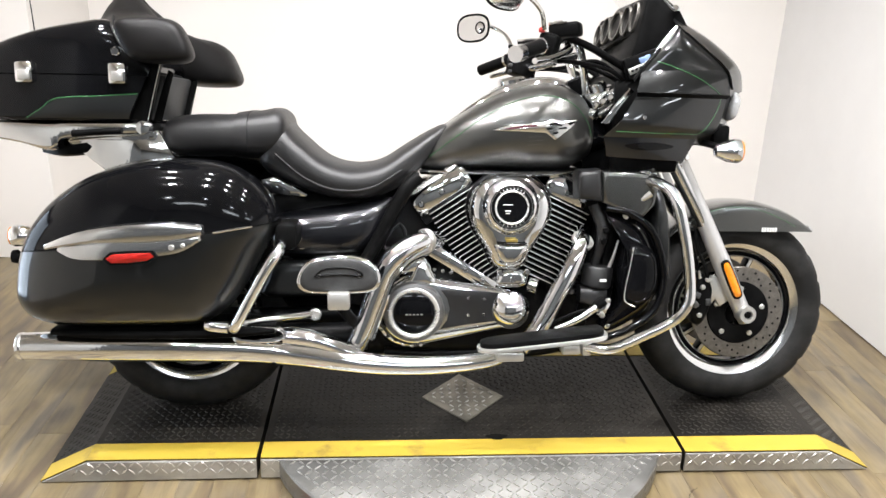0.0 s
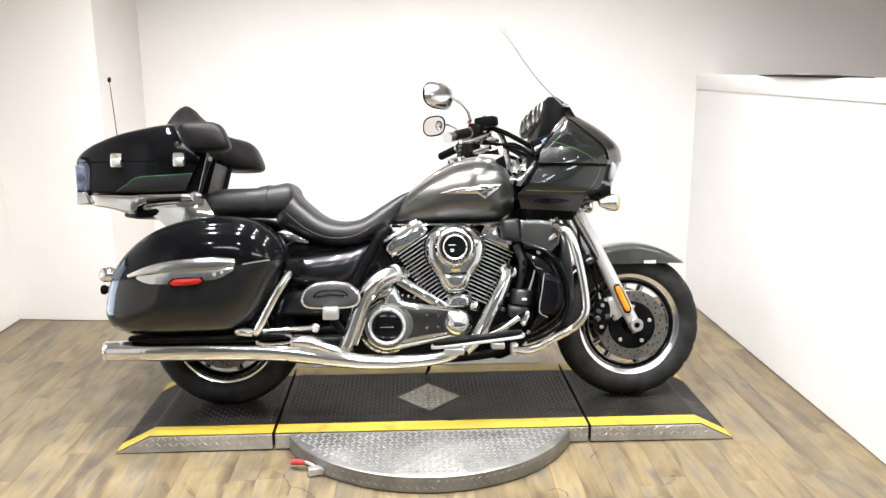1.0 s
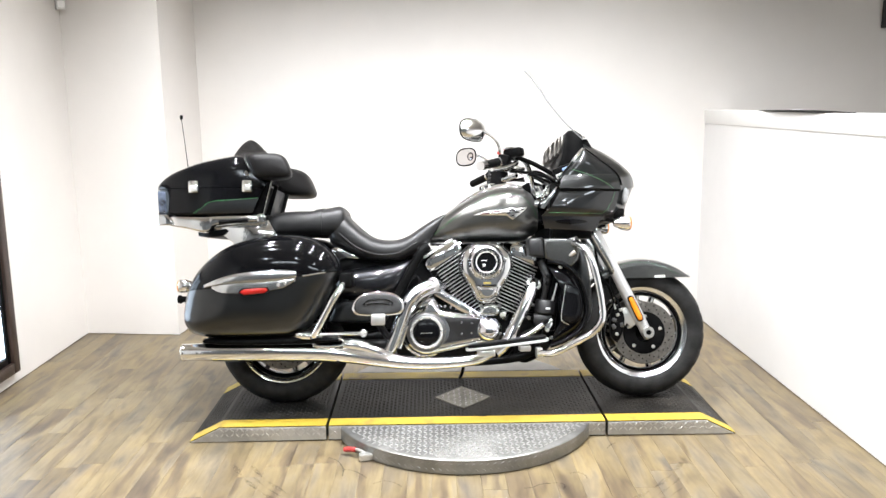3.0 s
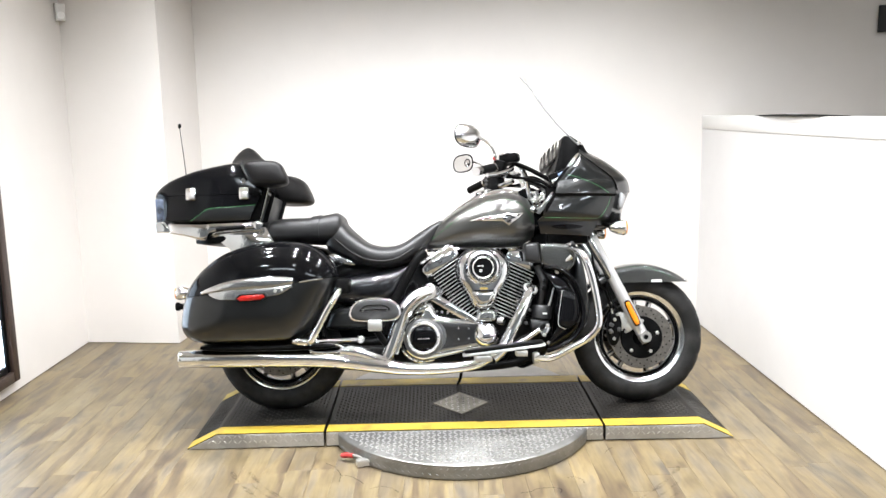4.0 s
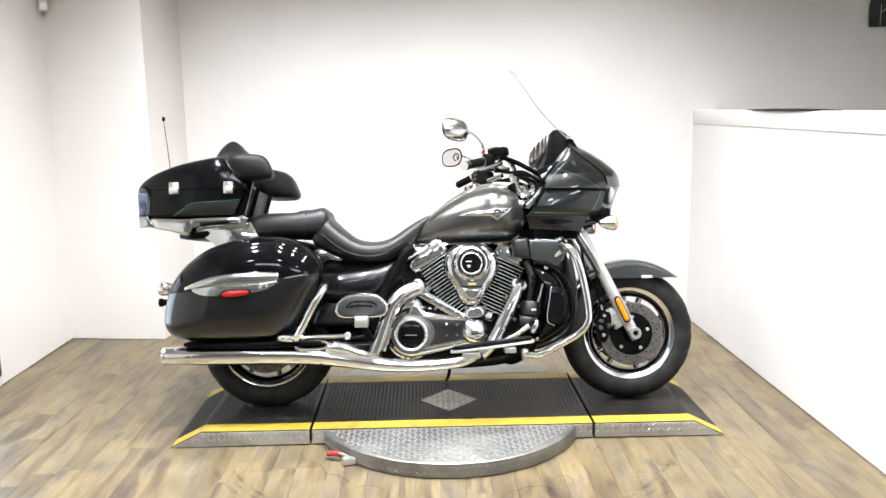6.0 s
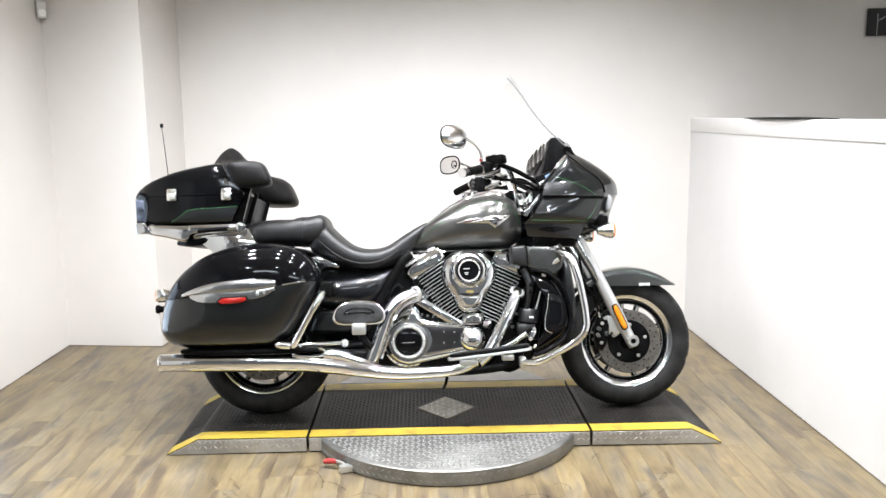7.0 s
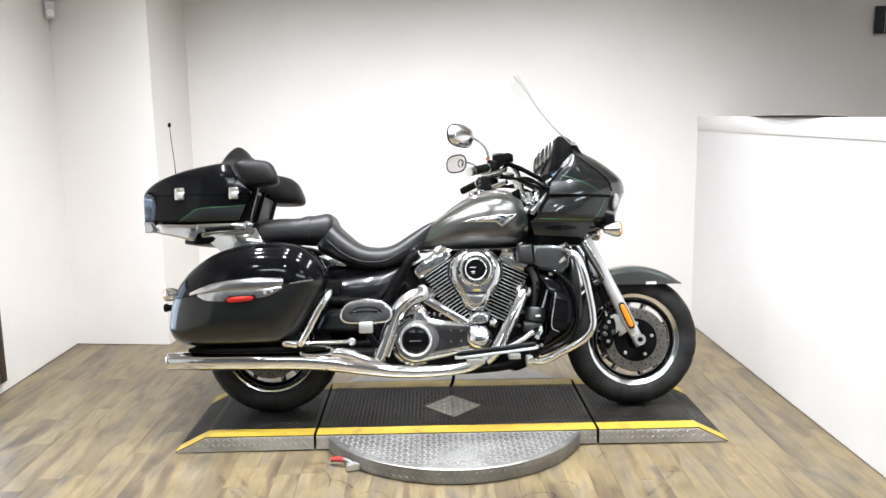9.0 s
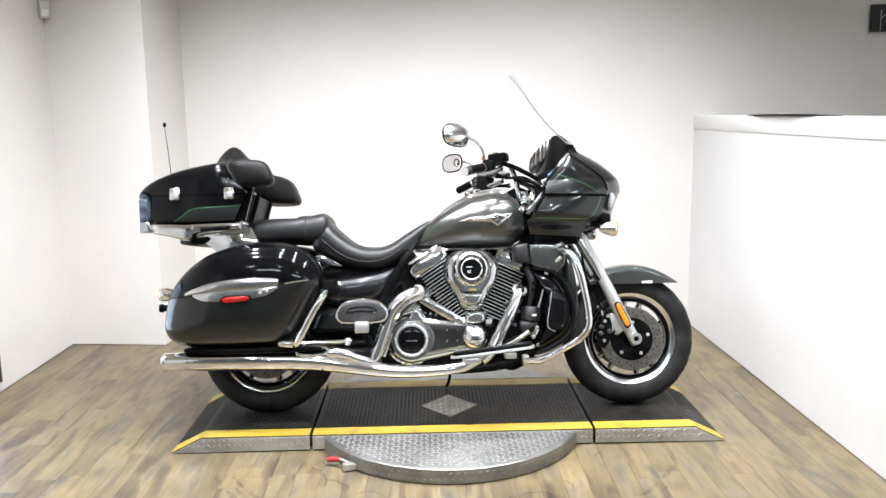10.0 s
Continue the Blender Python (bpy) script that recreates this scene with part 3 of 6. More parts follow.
# bent skirt with its own tread, standing a little proud
rim_rows = []
for r_, z_ in ((TR + 0.004, 0.007), (TR + 0.004, TH - 0.004), (TR, TH - 0.001)):
    rim_rows.append([(r_ * math.cos(a), r_ * math.sin(a), z_) for a in [radians(-157 + 134 * k / 80) for k in range(81)]])
part("edge_skirt", sheet_grid(rim_rows, 0.003), ALU, table, "silver tread-plate edge band")
ev, ef = [], []
for k in range(46):
    for row_ in (0, 1):
        a = radians(-155 + 130 * (k + 0.5 * row_) / 46)
        o = Vector(((TR + 0.0045) * math.cos(a), (TR + 0.0045) * math.sin(a), 0.022 + 0.025 * row_))
        tx, nn = Vector((-math.sin(a), math.cos(a), 0)), Vector((math.cos(a), math.sin(a), 0))
        sl = 0.6 if row_ else -0.6
        d = tx * math.cos(sl) + Vector((0, 0, math.sin(sl)))
        s = nn.cross(d).normalized()
        i0 = len(ev)
        ev += [o - d * 0.010, o - s * 0.003, o + d * 0.010, o + s * 0.003, o - d * 0.006 + nn * 0.0014, o + d * 0.006 + nn * 0.0014]
        ef += [(i0, i0 + 1, i0 + 4), (i0 + 1, i0 + 2, i0 + 5, i0 + 4), (i0 + 2, i0 + 3, i0 + 5), (i0 + 3, i0, i0 + 4, i0 + 5)]
tagged(part("edge_tread", solid(ev, ef), ALU, table), kind="stuff")

# Black sheet stands in for the shade under the raised edge.
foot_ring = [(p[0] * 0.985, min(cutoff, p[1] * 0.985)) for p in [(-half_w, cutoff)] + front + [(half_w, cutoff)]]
part("base_shade", plan(foot_ring, 0.0, 0.01, 0), BLACKMET, table, "black sheet standing in for shade under the edge")
part("oil_stain", plan([(0.075 + 0.03 * math.cos(a) * (1 + 0.3 * math.sin(3 * a)), -0.262 + 0.016 * math.sin(a)) for a in [2 * math.pi * k / 20 for k in range(20)]], TOP + 0.0022, TOP + 0.0026, 0), BLACKMET, middle, "dark oil stain")
pin = thing("locking_clamp", "small steel clamp with a red rubber grip beside the turntable", "clamp", Matrix.Translation((-0.455, -0.655, 0)))
part("jaw", box((0.035, 0.0, 0.018), (0.06, 0.03, 0.03), 0.004, pose(0, 0, 0, 0, 0, 18)), SATIN, pin, "worn steel jaw")
part("lever", tube([(0.03, 0.005, 0.03), (0.0, 0.03, 0.035), (-0.03, 0.045, 0.03)], 0.006, 8), SATIN, pin)
part("grip", tube([(-0.012, 0.036, 0.033), (-0.04, 0.05, 0.028), (-0.062, 0.06, 0.022)], [0.010, 0.012, 0.010], 10), REDGRIP, pin, "red rubber grip")
part("catch", tube([(0.05, -0.01, 0.03), (0.08, 0.0, 0.012), (0.07, 0.02, 0.008)], 0.004, 8), SATIN, pin)

# ---- the motorcycle, leaning on its side stand to the far side ----
LEANING = -11.0
bike = thing("motorcycle", "black and charcoal touring motorcycle with chrome trim, parked on its stand", "motorcycle", pose(0, -0.13, TOP, LEANING, 0, 0))
FW, RW, WR = (0.868, 0.0, 0.312), (-0.835, 0.0, 0.314), 0.312


def both(name, bm, material, parent=bike, label="", angle=38):
    far = flip(bm)
    return part(name, bm, material, parent, label, angle), part(name, far, material, parent, label, angle)


def wheel(name, centre, half, tyre_r, label):
    c = Vector(centre)

    def turned(profile, segs=96):
        return lathe([(r, h) for r, h in profile], c, (0, -1, 0), segs)

    lip = [(0.1880, half - 0.026), (0.1890, half - 0.013), (0.1950, half - 0.007), (0.2150, half - 0.001), (0.2195, half - 0.004), (0.2180, half - 0.014), (0.200, half - 0.026)]
    rim = part(name, turned(lip + [(r, -h) for r, h in lip[::-1]] + lip[:1]), MACHINED, bike, label)
    part("rim_barrel", turned([(0.1725, half - 0.022), (0.1745, half - 0.019), (0.1870, half - 0.014), (0.1876, half - 0.020), (0.1876, -half + 0.020), (0.1845, -half + 0.018), (0.1840, half - 0.030), (0.1725, half - 0.022)]), GLOSS, rim, "gloss black inner rim band")
    part("barrel_edge", turned([(0.1715, half - 0.0225), (0.1722, half - 0.0195), (0.1742, half - 0.0180), (0.1748, half - 0.0200), (0.1715, half - 0.0225)]), SATIN, rim, "thin machined edge")
    tb = bmesh.new()
    segs = 120
    prof = [(0.206, half - 0.016), (0.2165, half + 0.000), (0.236, half + 0.012), (0.262, half + 0.012), (0.282, half + 0.004), (tyre_r - 0.016, half - 0.010), (tyre_r - 0.005, half - 0.032), (tyre_r - 0.001, half - 0.045),
            (tyre_r - 0.006, half - 0.047), (tyre_r - 0.006, half - 0.052), (tyre_r, half - 0.054)]
    prof = prof + [(r, -h) for r, h in prof[::-1]]
    rows = []
    for r, h in prof:
        row = []
        for j in range(segs):
            a = 2 * math.pi * j / segs
            rr = r - (0.005 if j % 6 == 0 and tyre_r - 0.02 < r and abs(h) > half - 0.046 else 0.0)
            row.append((c.x + rr * math.cos(a), c.y - h, c.z + rr * math.sin(a)))
        rows.append(row)
    part("tyre", skin(rows, cap=False), RUBBER, rim, "worn black rubber tyre")
    part("hub", turned([(0, half + 0.006), (0.036, half + 0.006), (0.040, half - 0.004), (0.046, 0.03), (0.046, -0.03), (0.040, -half + 0.004), (0.036, -half - 0.006), (0, -half - 0.006)], 40), BLACKMET, rim)
    for k in range(10):
        a = 2 * math.pi * (k // 2 * 2 + (0.36 if k % 2 else -0.36) + 0.25) / 10
        d, n = Vector((math.cos(a), 0, math.sin(a))), Vector((-math.sin(a), 0, math.cos(a)))
        q = Matrix((d, Vector((0, 1, 0)), n)).transposed().to_4x4()
        part("spoke", box(c + d * 0.112, (0.155, 0.040, 0.020), 0.006, q), BLACKMET, rim, "black cast spoke")
        part("spoke_edge", box(c + d * 0.143 + Vector((0, -0.021, 0)), (0.085, 0.003, 0.009), 0.001, q), SATIN, rim, "machined spoke face")
    for sgn in (-1, 1):
        y = sgn * (half + 0.028)
        plate_ = part("brake_disc", ring(0.098, 0.148, 0.005, (c.x, y, c.z)), DISCSTEEL, rim, "drilled steel brake disc")
        part("disc_carrier", ring(0.040, 0.100, 0.007, (c.x, y + 0.002 * sgn, c.z)), BLACKMET, rim, "black disc carrier")
        if sgn < 0:
            holes = []
            for k in range(42):
                a, rr = 2 * math.pi * k / 42, (0.111, 0.123, 0.135)[k % 3]
                holes.append(disc(0.0036, 0.0012, (c.x + rr * math.cos(a), y - 0.0052, c.z + rr * math.sin(a)), edge=0.0004, segs=8))
            tagged(part("disc_drilling", join(*holes), BLACKMET, rim), kind="stuff")
            for k in range(5):
                a = 2 * math.pi * (k + 0.2) / 5
                part("disc_bolt", disc(0.0085, 0.006, (c.x + 0.078 * math.cos(a), y - 0.007, c.z + 0.078 * math.sin(a)), edge=0.002, segs=12), SATIN, rim, "steel disc bolt")
    return rim


wheel("front_wheel", FW, 0.058, 0.312, "polished cast front wheel rim")
wheel("rear_wheel", RW, 0.075, 0.316, "polished cast rear wheel rim")


def fender(name, centre, a0, a1, radius, half, edge, material, label):
    rows = []
    for i in range(41):
        a = radians(a0 + (a1 - a0) * i / 40)
        low = edge(a)
        row = []
        for j in range(25):
            u = -1 + 2 * j / 24
            f = max(0.0, (abs(u) - 0.45) / 0.55)
            y = half * math.sin(min(1.0, abs(u) / 0.72) * math.pi / 2) * (1 if u > 0 else -1)
            r = radius - 0.012 * (u / 0.6) ** 2 * (abs(u) <= 0.6) - (0.012 + (radius - 0.012 - low) * (max(0, abs(u) - 0.6) / 0.4) ** 1.0) * (abs(u) > 0.6)
            row.append((centre[0] + r * math.cos(a), y, centre[2] + r * math.sin(a)))
        rows.append(row)
    return part(name, sheet_grid(rows, 0.004), material, bike, label)


ff = fender("front_fender", FW, 50, 150, 0.352, 0.098, lambda a: min(0.338, max(0.258, 0.260 / max(0.4, math.sin(a)))), PEWTER, "charcoal metallic front fender")
part("fender_tip", box((1.090, 0, 0.579), (0.022, 0.16, 0.008), 0.003, pose(0, 0, 0, 0, 40, 0)), CHROME, ff, "chrome fender tip")
fender_bm = bmesh.new()
fender_bm.from_mesh(ff.data)
fender_tree = tree_of(fender_bm)
for sg in (-1, 1):
    part("pinstripe", stripe(fender_tree, [(0.757, 0.634), (0.82, 0.647), (0.905, 0.640), (0.975, 0.616), (1.03, 0.588)], 0.0008, sg), GREEN, ff, "thin green pinstripe")
for k in range(6):
    part("lettering_bar", box((0.925 + 0.0085 * k, -0.0995, 0.578), (0.006, 0.0015, 0.013), 0), PALEMARK, ff, "pale unreadable lettering bar")
fender("rear_fender", RW, 15, 178, 0.365, 0.105, lambda a: 0.27, GLOSS, "gloss black rear fender")

# forks
for sg in (-1, 1):
    y = sg * 0.118
    leg = part("fork_leg", tube([(0.640, y, 0.790), (0.680, y, 0.708), (0.738, y, 0.59), (0.80, y, 0.462), (0.868, y, 0.325), (0.885, y, 0.292)], [0.023, 0.024, 0.026, 0.028, 0.025, 0.023], 20), FORKWHITE, bike, "satin silver fork lower")
    part("fork_tube", tube([(0.56, y, 0.905), (0.618, y, 0.795), (0.73, y, 0.60)], 0.0245, 20), CHROME, leg, "chrome fork tube")
    part("fork_cover", tube([(0.628, y, 0.812), (0.640, y, 0.788)], 0.0335, 20), CHROME, leg)
    part("axle_boss", lathe([(0, 0.02), (0.012, 0.02), (0.014, 0.026), (0.025, 0.026), (0.028, 0.02), (0.028, -0.02), (0, -0.02)], (0.874, y + sg * 0.012, 0.318), (0, sg, 0), 24), SATIN, leg)
    part("axle_bore", disc(0.011, 0.003, (0.874, y + sg * 0.0335, 0.318), (0, sg, 0), 0.001, 20), BLACKMET, leg)
    q = pose(0, 0, 0, 0, 65.3, 0)
    part("reflector_bezel", loft_x([(-0.066, -0.004, 0.004, 0.003), (-0.050, -0.0155, 0.0155, 0.007), (0.050, -0.0165, 0.0165, 0.007), (0.066, -0.004, 0.004, 0.003)], 2.5, 16, 4), BLACKMET, leg).matrix_local = Matrix.Translation((0.814, y + sg * 0.0335, 0.430)) @ q
    part("reflector", loft_x([(-0.060, -0.003, 0.003, 0.004), (-0.045, -0.0120, 0.0120, 0.010), (0.045, -0.0130, 0.0130, 0.010), (0.060, -0.003, 0.003, 0.004)], 2.5, 16, 4), AMBER, leg, "amber side reflector").matrix_local = Matrix.Translation((0.814, y + sg * 0.0335, 0.430)) @ q
    cal = part("brake_caliper", dome([(0.715, 0.42), (0.745, 0.44), (0.775, 0.40), (0.77, 0.33), (0.745, 0.275), (0.715, 0.285), (0.705, 0.34)], -0.075 if sg < 0 else 0.115, 0.045, 4, 4), BLACKMET, bike, "black brake caliper")
    part("caliper_bracket", slab([(0.765, 0.435), (0.80, 0.43), (0.835, 0.36), (0.80, 0.335), (0.785, 0.36), (0.775, 0.345), (0.765, 0.37)], sg * 0.098, sg * 0.11, 0.003), SATIN, cal, "silver caliper bracket")
    for bx, bz in ((0.738, 0.40), (0.733, 0.31)):
        part("caliper_bolt", disc(0.008, 0.006, (bx, -0.119 if sg < 0 else 0.066, bz), edge=0.002, segs=12), SATIN, cal)
    for k, (bx, bz) in enumerate(((0.722, 0.375), (0.718, 0.345), (0.758, 0.352))):
        part("caliper_rib", box((bx, sg * 0.119, bz), (0.022, 0.014, 0.018), 0.004, pose(0, 0, 0, 0, 25 + 30 * k, 0)), (PADGREY, DARKRING, PADGREY)[k], cal, "grey cast caliper rib")
    part("bleed_nipple", tube([(0.728, sg * 0.118, 0.428), (0.722, sg * 0.121, 0.452)], [0.005, 0.003], 8), SATIN, cal)
    part("banjo_fitting", disc(0.009, 0.010, (0.752, sg * 0.120, 0.425), (0, sg, 0), 0.002, 12), SATIN, cal)
    part("wheel_hose", tube([(0.752, sg * 0.124, 0.425), (0.735, sg * 0.130, 0.47), (0.712, sg * 0.126, 0.52), (0.706, sg * 0.110, 0.58)], 0.0055, 8), PLASTIC, cal, "black brake hose")

# brake hose, clutch cables
part("brake_hose", tube([(0.64, -0.10, 0.72), (0.66, -0.10, 0.60), (0.70, -0.10, 0.53), (0.735, -0.10, 0.43)], 0.006, 8), PLASTIC, bike)
part("steering_head", loft_x([(0.36, 0.70, 0.90, 0.05), (0.45, 0.72, 0.96, 0.07), (0.53, 0.80, 0.98, 0.07), (0.58, 0.86, 0.93, 0.10)], 4, 20, 4), BLACKMET, bike)

# frame, swing arm, engine block
part("frame", loft_x([(-0.62, 0.36, 0.66, 0.07), (-0.50, 0.30, 0.70, 0.10), (-0.28, 0.26, 0.70, 0.11), (0.0, 0.42, 0.74, 0.06), (0.30, 0.50, 0.76, 0.05), (0.42, 0.60, 0.82, 0.05)], 5, 24, 4), BLACKMET, bike, "black steel frame")
both("frame_tube", tube([(-0.15, -0.14, 0.735), (-0.19, -0.155, 0.695), (-0.26, -0.165, 0.565), (-0.31, -0.165, 0.47), (-0.33, -0.15, 0.36)], 0.021, 16), PLASTIC, bike, "satin black frame tube")
both("swing_arm", tube([(-0.28, -0.11, 0.33), (-0.5, -0.12, 0.31), (-0.835, -0.12, 0.314)], [0.03, 0.028, 0.03], 14), BLACKMET, bike)
both("front_down_tube", tube([(0.44, -0.06, 0.74), (0.40, -0.11, 0.55), (0.36, -0.12, 0.32), (0.30, -0.11, 0.215), (0.0, -0.10, 0.185), (-0.25, -0.10, 0.19)], 0.02, 14), BLACKMET, bike)
case_ = part("crankcase", loft_x([(-0.27, 0.24, 0.44, 0.10), (-0.22, 0.19, 0.50, 0.13), (0.0, 0.17, 0.50, 0.135), (0.18, 0.18, 0.48, 0.13), (0.25, 0.23, 0.42, 0.10)], 4, 28, 4), BLACKMET, bike, "black crankcase")
part("pivot_casting", loft_x([(-0.42, 0.22, 0.36, 0.08), (-0.33, 0.175, 0.40, 0.105), (-0.20, 0.17, 0.38, 0.11)], 4, 20, 4), BLACKMET, case_)
part("sump", loft_x([(-0.20, 0.168, 0.24, 0.08), (0.0, 0.165, 0.24, 0.09), (0.22, 0.170, 0.24, 0.08), (0.33, 0.20, 0.26, 0.06)], 4, 20, 4), BLACKMET, case_)


def cylinder(base, lean, n, width, first):
    """A finned barrel: black core, machined fins square to its axis."""
    ax = Vector((math.sin(radians(lean)), 0, math.cos(radians(lean))))
    q = pose(0, 0, 0, 0, lean, 0)
    b = Vector(base)
    barrel = part("cylinder", box(b + ax * 0.15, (width * 0.74, 0.19, 0.34), 0.03, q), BLACKMET, bike, "black finned cylinder")
    fin_mesh = None
    edge_mesh = None
    for k in range(n):
        spread = 1.0 if k > 2 else 0.9
        m = Matrix.Translation(b + ax * (first + 0.0158 * k)) @ q @ Matrix.Diagonal((spread, 1, 1, 1))
        if fin_mesh is None:
            f = part("fin", box((0, 0, 0), (width, 0.262, 0.0068), 0.0025), BLACKMET, barrel)
            g = part("fin_edge", join(box((0, -0.1325, 0), (width * 0.985, 0.003, 0.0024), 0.0006)), FINEDGE, barrel, "machined silver fin edge")
            fin_mesh, edge_mesh = f.data, g.data
        else:
            f, g = new("fin", fin_mesh), new("fin_edge", edge_mesh)
            f.parent = g.parent = barrel
            tagged(g, "machined silver fin edge")
        f.matrix_local = g.matrix_local = m
    return barrel, ax, q


REAR, rear_ax, rear_q = cylinder((0.105, 0.0, 0.425), -33, 18, 0.158, 0.018)
FRONT, front_ax, front_q = cylinder((0.190, 0.0, 0.425), 25, 16, 0.150, 0.018)


def head(barrel, centre, q, length):
    c = Vector(centre)
    h = part("rocker_cover", box(c, (length, 0.245, 0.080), 0.022, q), CHROME, bike, "chrome rocker cover")
    up = (q @ Vector((0, 0, 1, 0))).to_3d()
    al = (q @ Vector((1, 0, 0, 0))).to_3d()
    part("cover_rib", box(c + up * 0.034, (length * 0.84, 0.20, 0.030), 0.012, q), BRIGHT, h)
    for k in (-1, 0, 1):
        part("cover_bolt", disc(0.010, 0.009, c + al * (k * length * 0.36) + Vector((0, -0.116, 0)), edge=0.003, segs=14), CHROME, h)
    part("head_casting", box(c - up * 0.045, (length * 0.95, 0.215, 0.035), 0.008, q), BLACKMET, h)


head(REAR, (-0.080, 0.0, 0.690), rear_q, 0.200)
head(FRONT, (0.300, 0.0, 0.690), front_q, 0.150)

# air cleaner with its stack of rings
heart = [(0.121, 0.748), (0.185, 0.738), (0.232, 0.695), (0.243, 0.640), (0.225, 0.585), (0.190, 0.530), (0.172, 0.488), (0.150, 0.468), (0.118, 0.463), (0.086, 0.468), (0.064, 0.488), (0.046, 0.530), (0.012, 0.585), (-0.004, 0.640), (0.008, 0.695), (0.056, 0.738)]
air = part("air_cleaner", dome(heart, -0.135, 0.075, 4.5, 4, 10, centre=(0.12, 0.63)), CHROME, bike, "chrome teardrop air cleaner cover")
part("backing_plate", dome([(0.12 + (x - 0.12) * 1.06, 0.62 + (z - 0.62) * 1.05) for x, z in heart], -0.12, 0.03, 5, 4, 5, centre=(0.12, 0.63)), BLACKMET, air)
AC = (0.117, -0.19, 0.656)
part("outer_ring", lathe([(0, 0.0), (0.083, 0.0), (0.086, 0.010), (0.080, 0.024), (0.071, 0.035), (0.065, 0.038), (0.0605, 0.031), (0, 0.030)], AC, (0, -1, 0), 56), MACHINED, air, "polished chrome bezel")
part("letter_band", ring(0.0490, 0.0600, 0.033, AC), BLACKMET, air, "black band with unreadable lettering")
part("inner_ring", ring(0.0446, 0.0494, 0.0375, AC), BRIGHT, air)
part("badge", disc(0.0447, 0.034, AC, edge=0.003), GLOSS, air, "gloss black round badge")
for k in range(15):
    a = radians(52 + 11 * k if k < 8 else 232 + 13 * (k - 8))
    b_ = part("lettering_bar", box((AC[0] + 0.0545 * math.cos(a), AC[1] - 0.0337, AC[2] + 0.0545 * math.sin(a)), (0.0018, 0.0015, 0.0045 if k % 3 else 0.006), 0, pose(0, 0, 0, 0, 90 - math.degrees(a), 0)), PALEMARK, air)
for w_, z_ in ((0.028, 0.008), (0.016, -0.010), (0.012, -0.017)):
    part("lettering_bar", box((AC[0] - 0.012, AC[1] - 0.0345, AC[2] + z_), (w_, 0.0015, 0.003), 0), PALEMARK, air)
part("lower_cap", dome([(0.075, 0.548), (0.165, 0.548), (0.160, 0.515), (0.143, 0.492), (0.118, 0.484), (0.095, 0.492), (0.080, 0.515)], -0.195, 0.026, 3.5, 4), CHROME, air, "chrome lower cover")
part("tag", box((0.119, -0.224, 0.560), (0.034, 0.004, 0.009), 0.001), GOLD, air, "brass-coloured tag")
part("cap_joint", tube([(0.076, -0.214, 0.55), (0.12, -0.225, 0.548), (0.164, -0.214, 0.55)], 0.003, 6), BLACKMET, air)

# primary and clutch covers
C1, R1, C2, R2 = (-0.162, 0.337), 0.112, (0.130, 0.341), 0.058
hull = [(C1[0] + R1 * math.cos(a), C1[1] + R1 * math.sin(a)) for a in [radians(75 + 210 * k / 20) for k in range(21)]]
hull += [(C2[0] + R2 * math.cos(a), C2[1] + R2 * math.sin(a)) for a in [radians(-75 + 150 * k / 12) for k in range(13)]]
cover = part("primary_cover", dome(hull, -0.10, 0.075, 6, 2, 9, centre=(-0.05, 0.347)), CHROME, bike, "chrome primary cover")
part("cover_flange", dome([(-0.05 + (x + 0.05) * 1.05, 0.347 + (z - 0.347) * 1.10) for x, z in hull], -0.10, 0.03, 8, 2, 5, centre=(-0.05, 0.347)), CHROME, cover)
part("dark_inlay", slab([(-0.083, 0.404), (-0.03, 0.404), (0.03, 0.400), (0.094, 0.394), (0.078, 0.368), (0.073, 0.345), (0.078, 0.322), (0.088, 0.308), (0.0, 0.297), (-0.083, 0.283), (-0.063, 0.310), (-0.055, 0.345), (-0.063, 0.376)], -0.170, -0.178, 0.003), VINYL, cover, "dark satin inlay plate")
for bx, bz in ((0.0, 0.378), (0.047, 0.376), (0.0, 0.327), (0.047, 0.329)):
    part("inlay_rivet", disc(0.0045, 0.004, (bx, -0.177, bz), edge=0.001, segs=12), CHROME, cover)
CC = (C1[0], -0.165, C1[1])
part("clutch_bezel", lathe([(0, 0), (0.091, 0), (0.092, 0.014), (0.087, 0.027), (0.078, 0.031), (0, 0.031)], CC, (0, -1, 0), 56), DARKRING, cover, "dark satin clutch bezel")
part("clutch_ring", ring(0.0643, 0.0765, 0.037, CC), BRIGHT, cover, "polished clutch ring")
part("clutch_glass", lathe([(0, 0.0), (0.0640, 0.0), (0.0640, 0.030), (0.050, 0.035), (0.028, 0.0385), (0, 0.040)], CC, (0, -1, 0), 48), GLOSS, cover, "gloss black clutch disc")
for k, w_ in enumerate((0.010, 0.007, 0.009, 0.008, 0.010)):
    part("lettering_bar", box((CC[0] - 0.022 + 0.011 * k, CC[1] - 0.0395, CC[2] - 0.002), (w_ * 0.7, 0.002, 0.0032), 0), SATIN, cover)
for k in range(16):
    a = radians(78 + 204 * k / 15)
    part("cover_bolt", disc(0.0065, 0.006, (C1[0] + 0.114 * math.cos(a), -0.131, C1[1] + 0.116 * math.sin(a)), edge=0.002, segs=10), CHROME, cover)
for k in range(9):
    part("cover_bolt", disc(0.006, 0.006, (-0.10 + 0.026 * k, -0.131, 0.456 - 0.0042 * k), edge=0.002, segs=10), CHROME, cover)
    part("cover_bolt", disc(0.006, 0.006, (-0.10 + 0.026 * k, -0.131, 0.246 + 0.0048 * k), edge=0.002, segs=10), CHROME, cover)
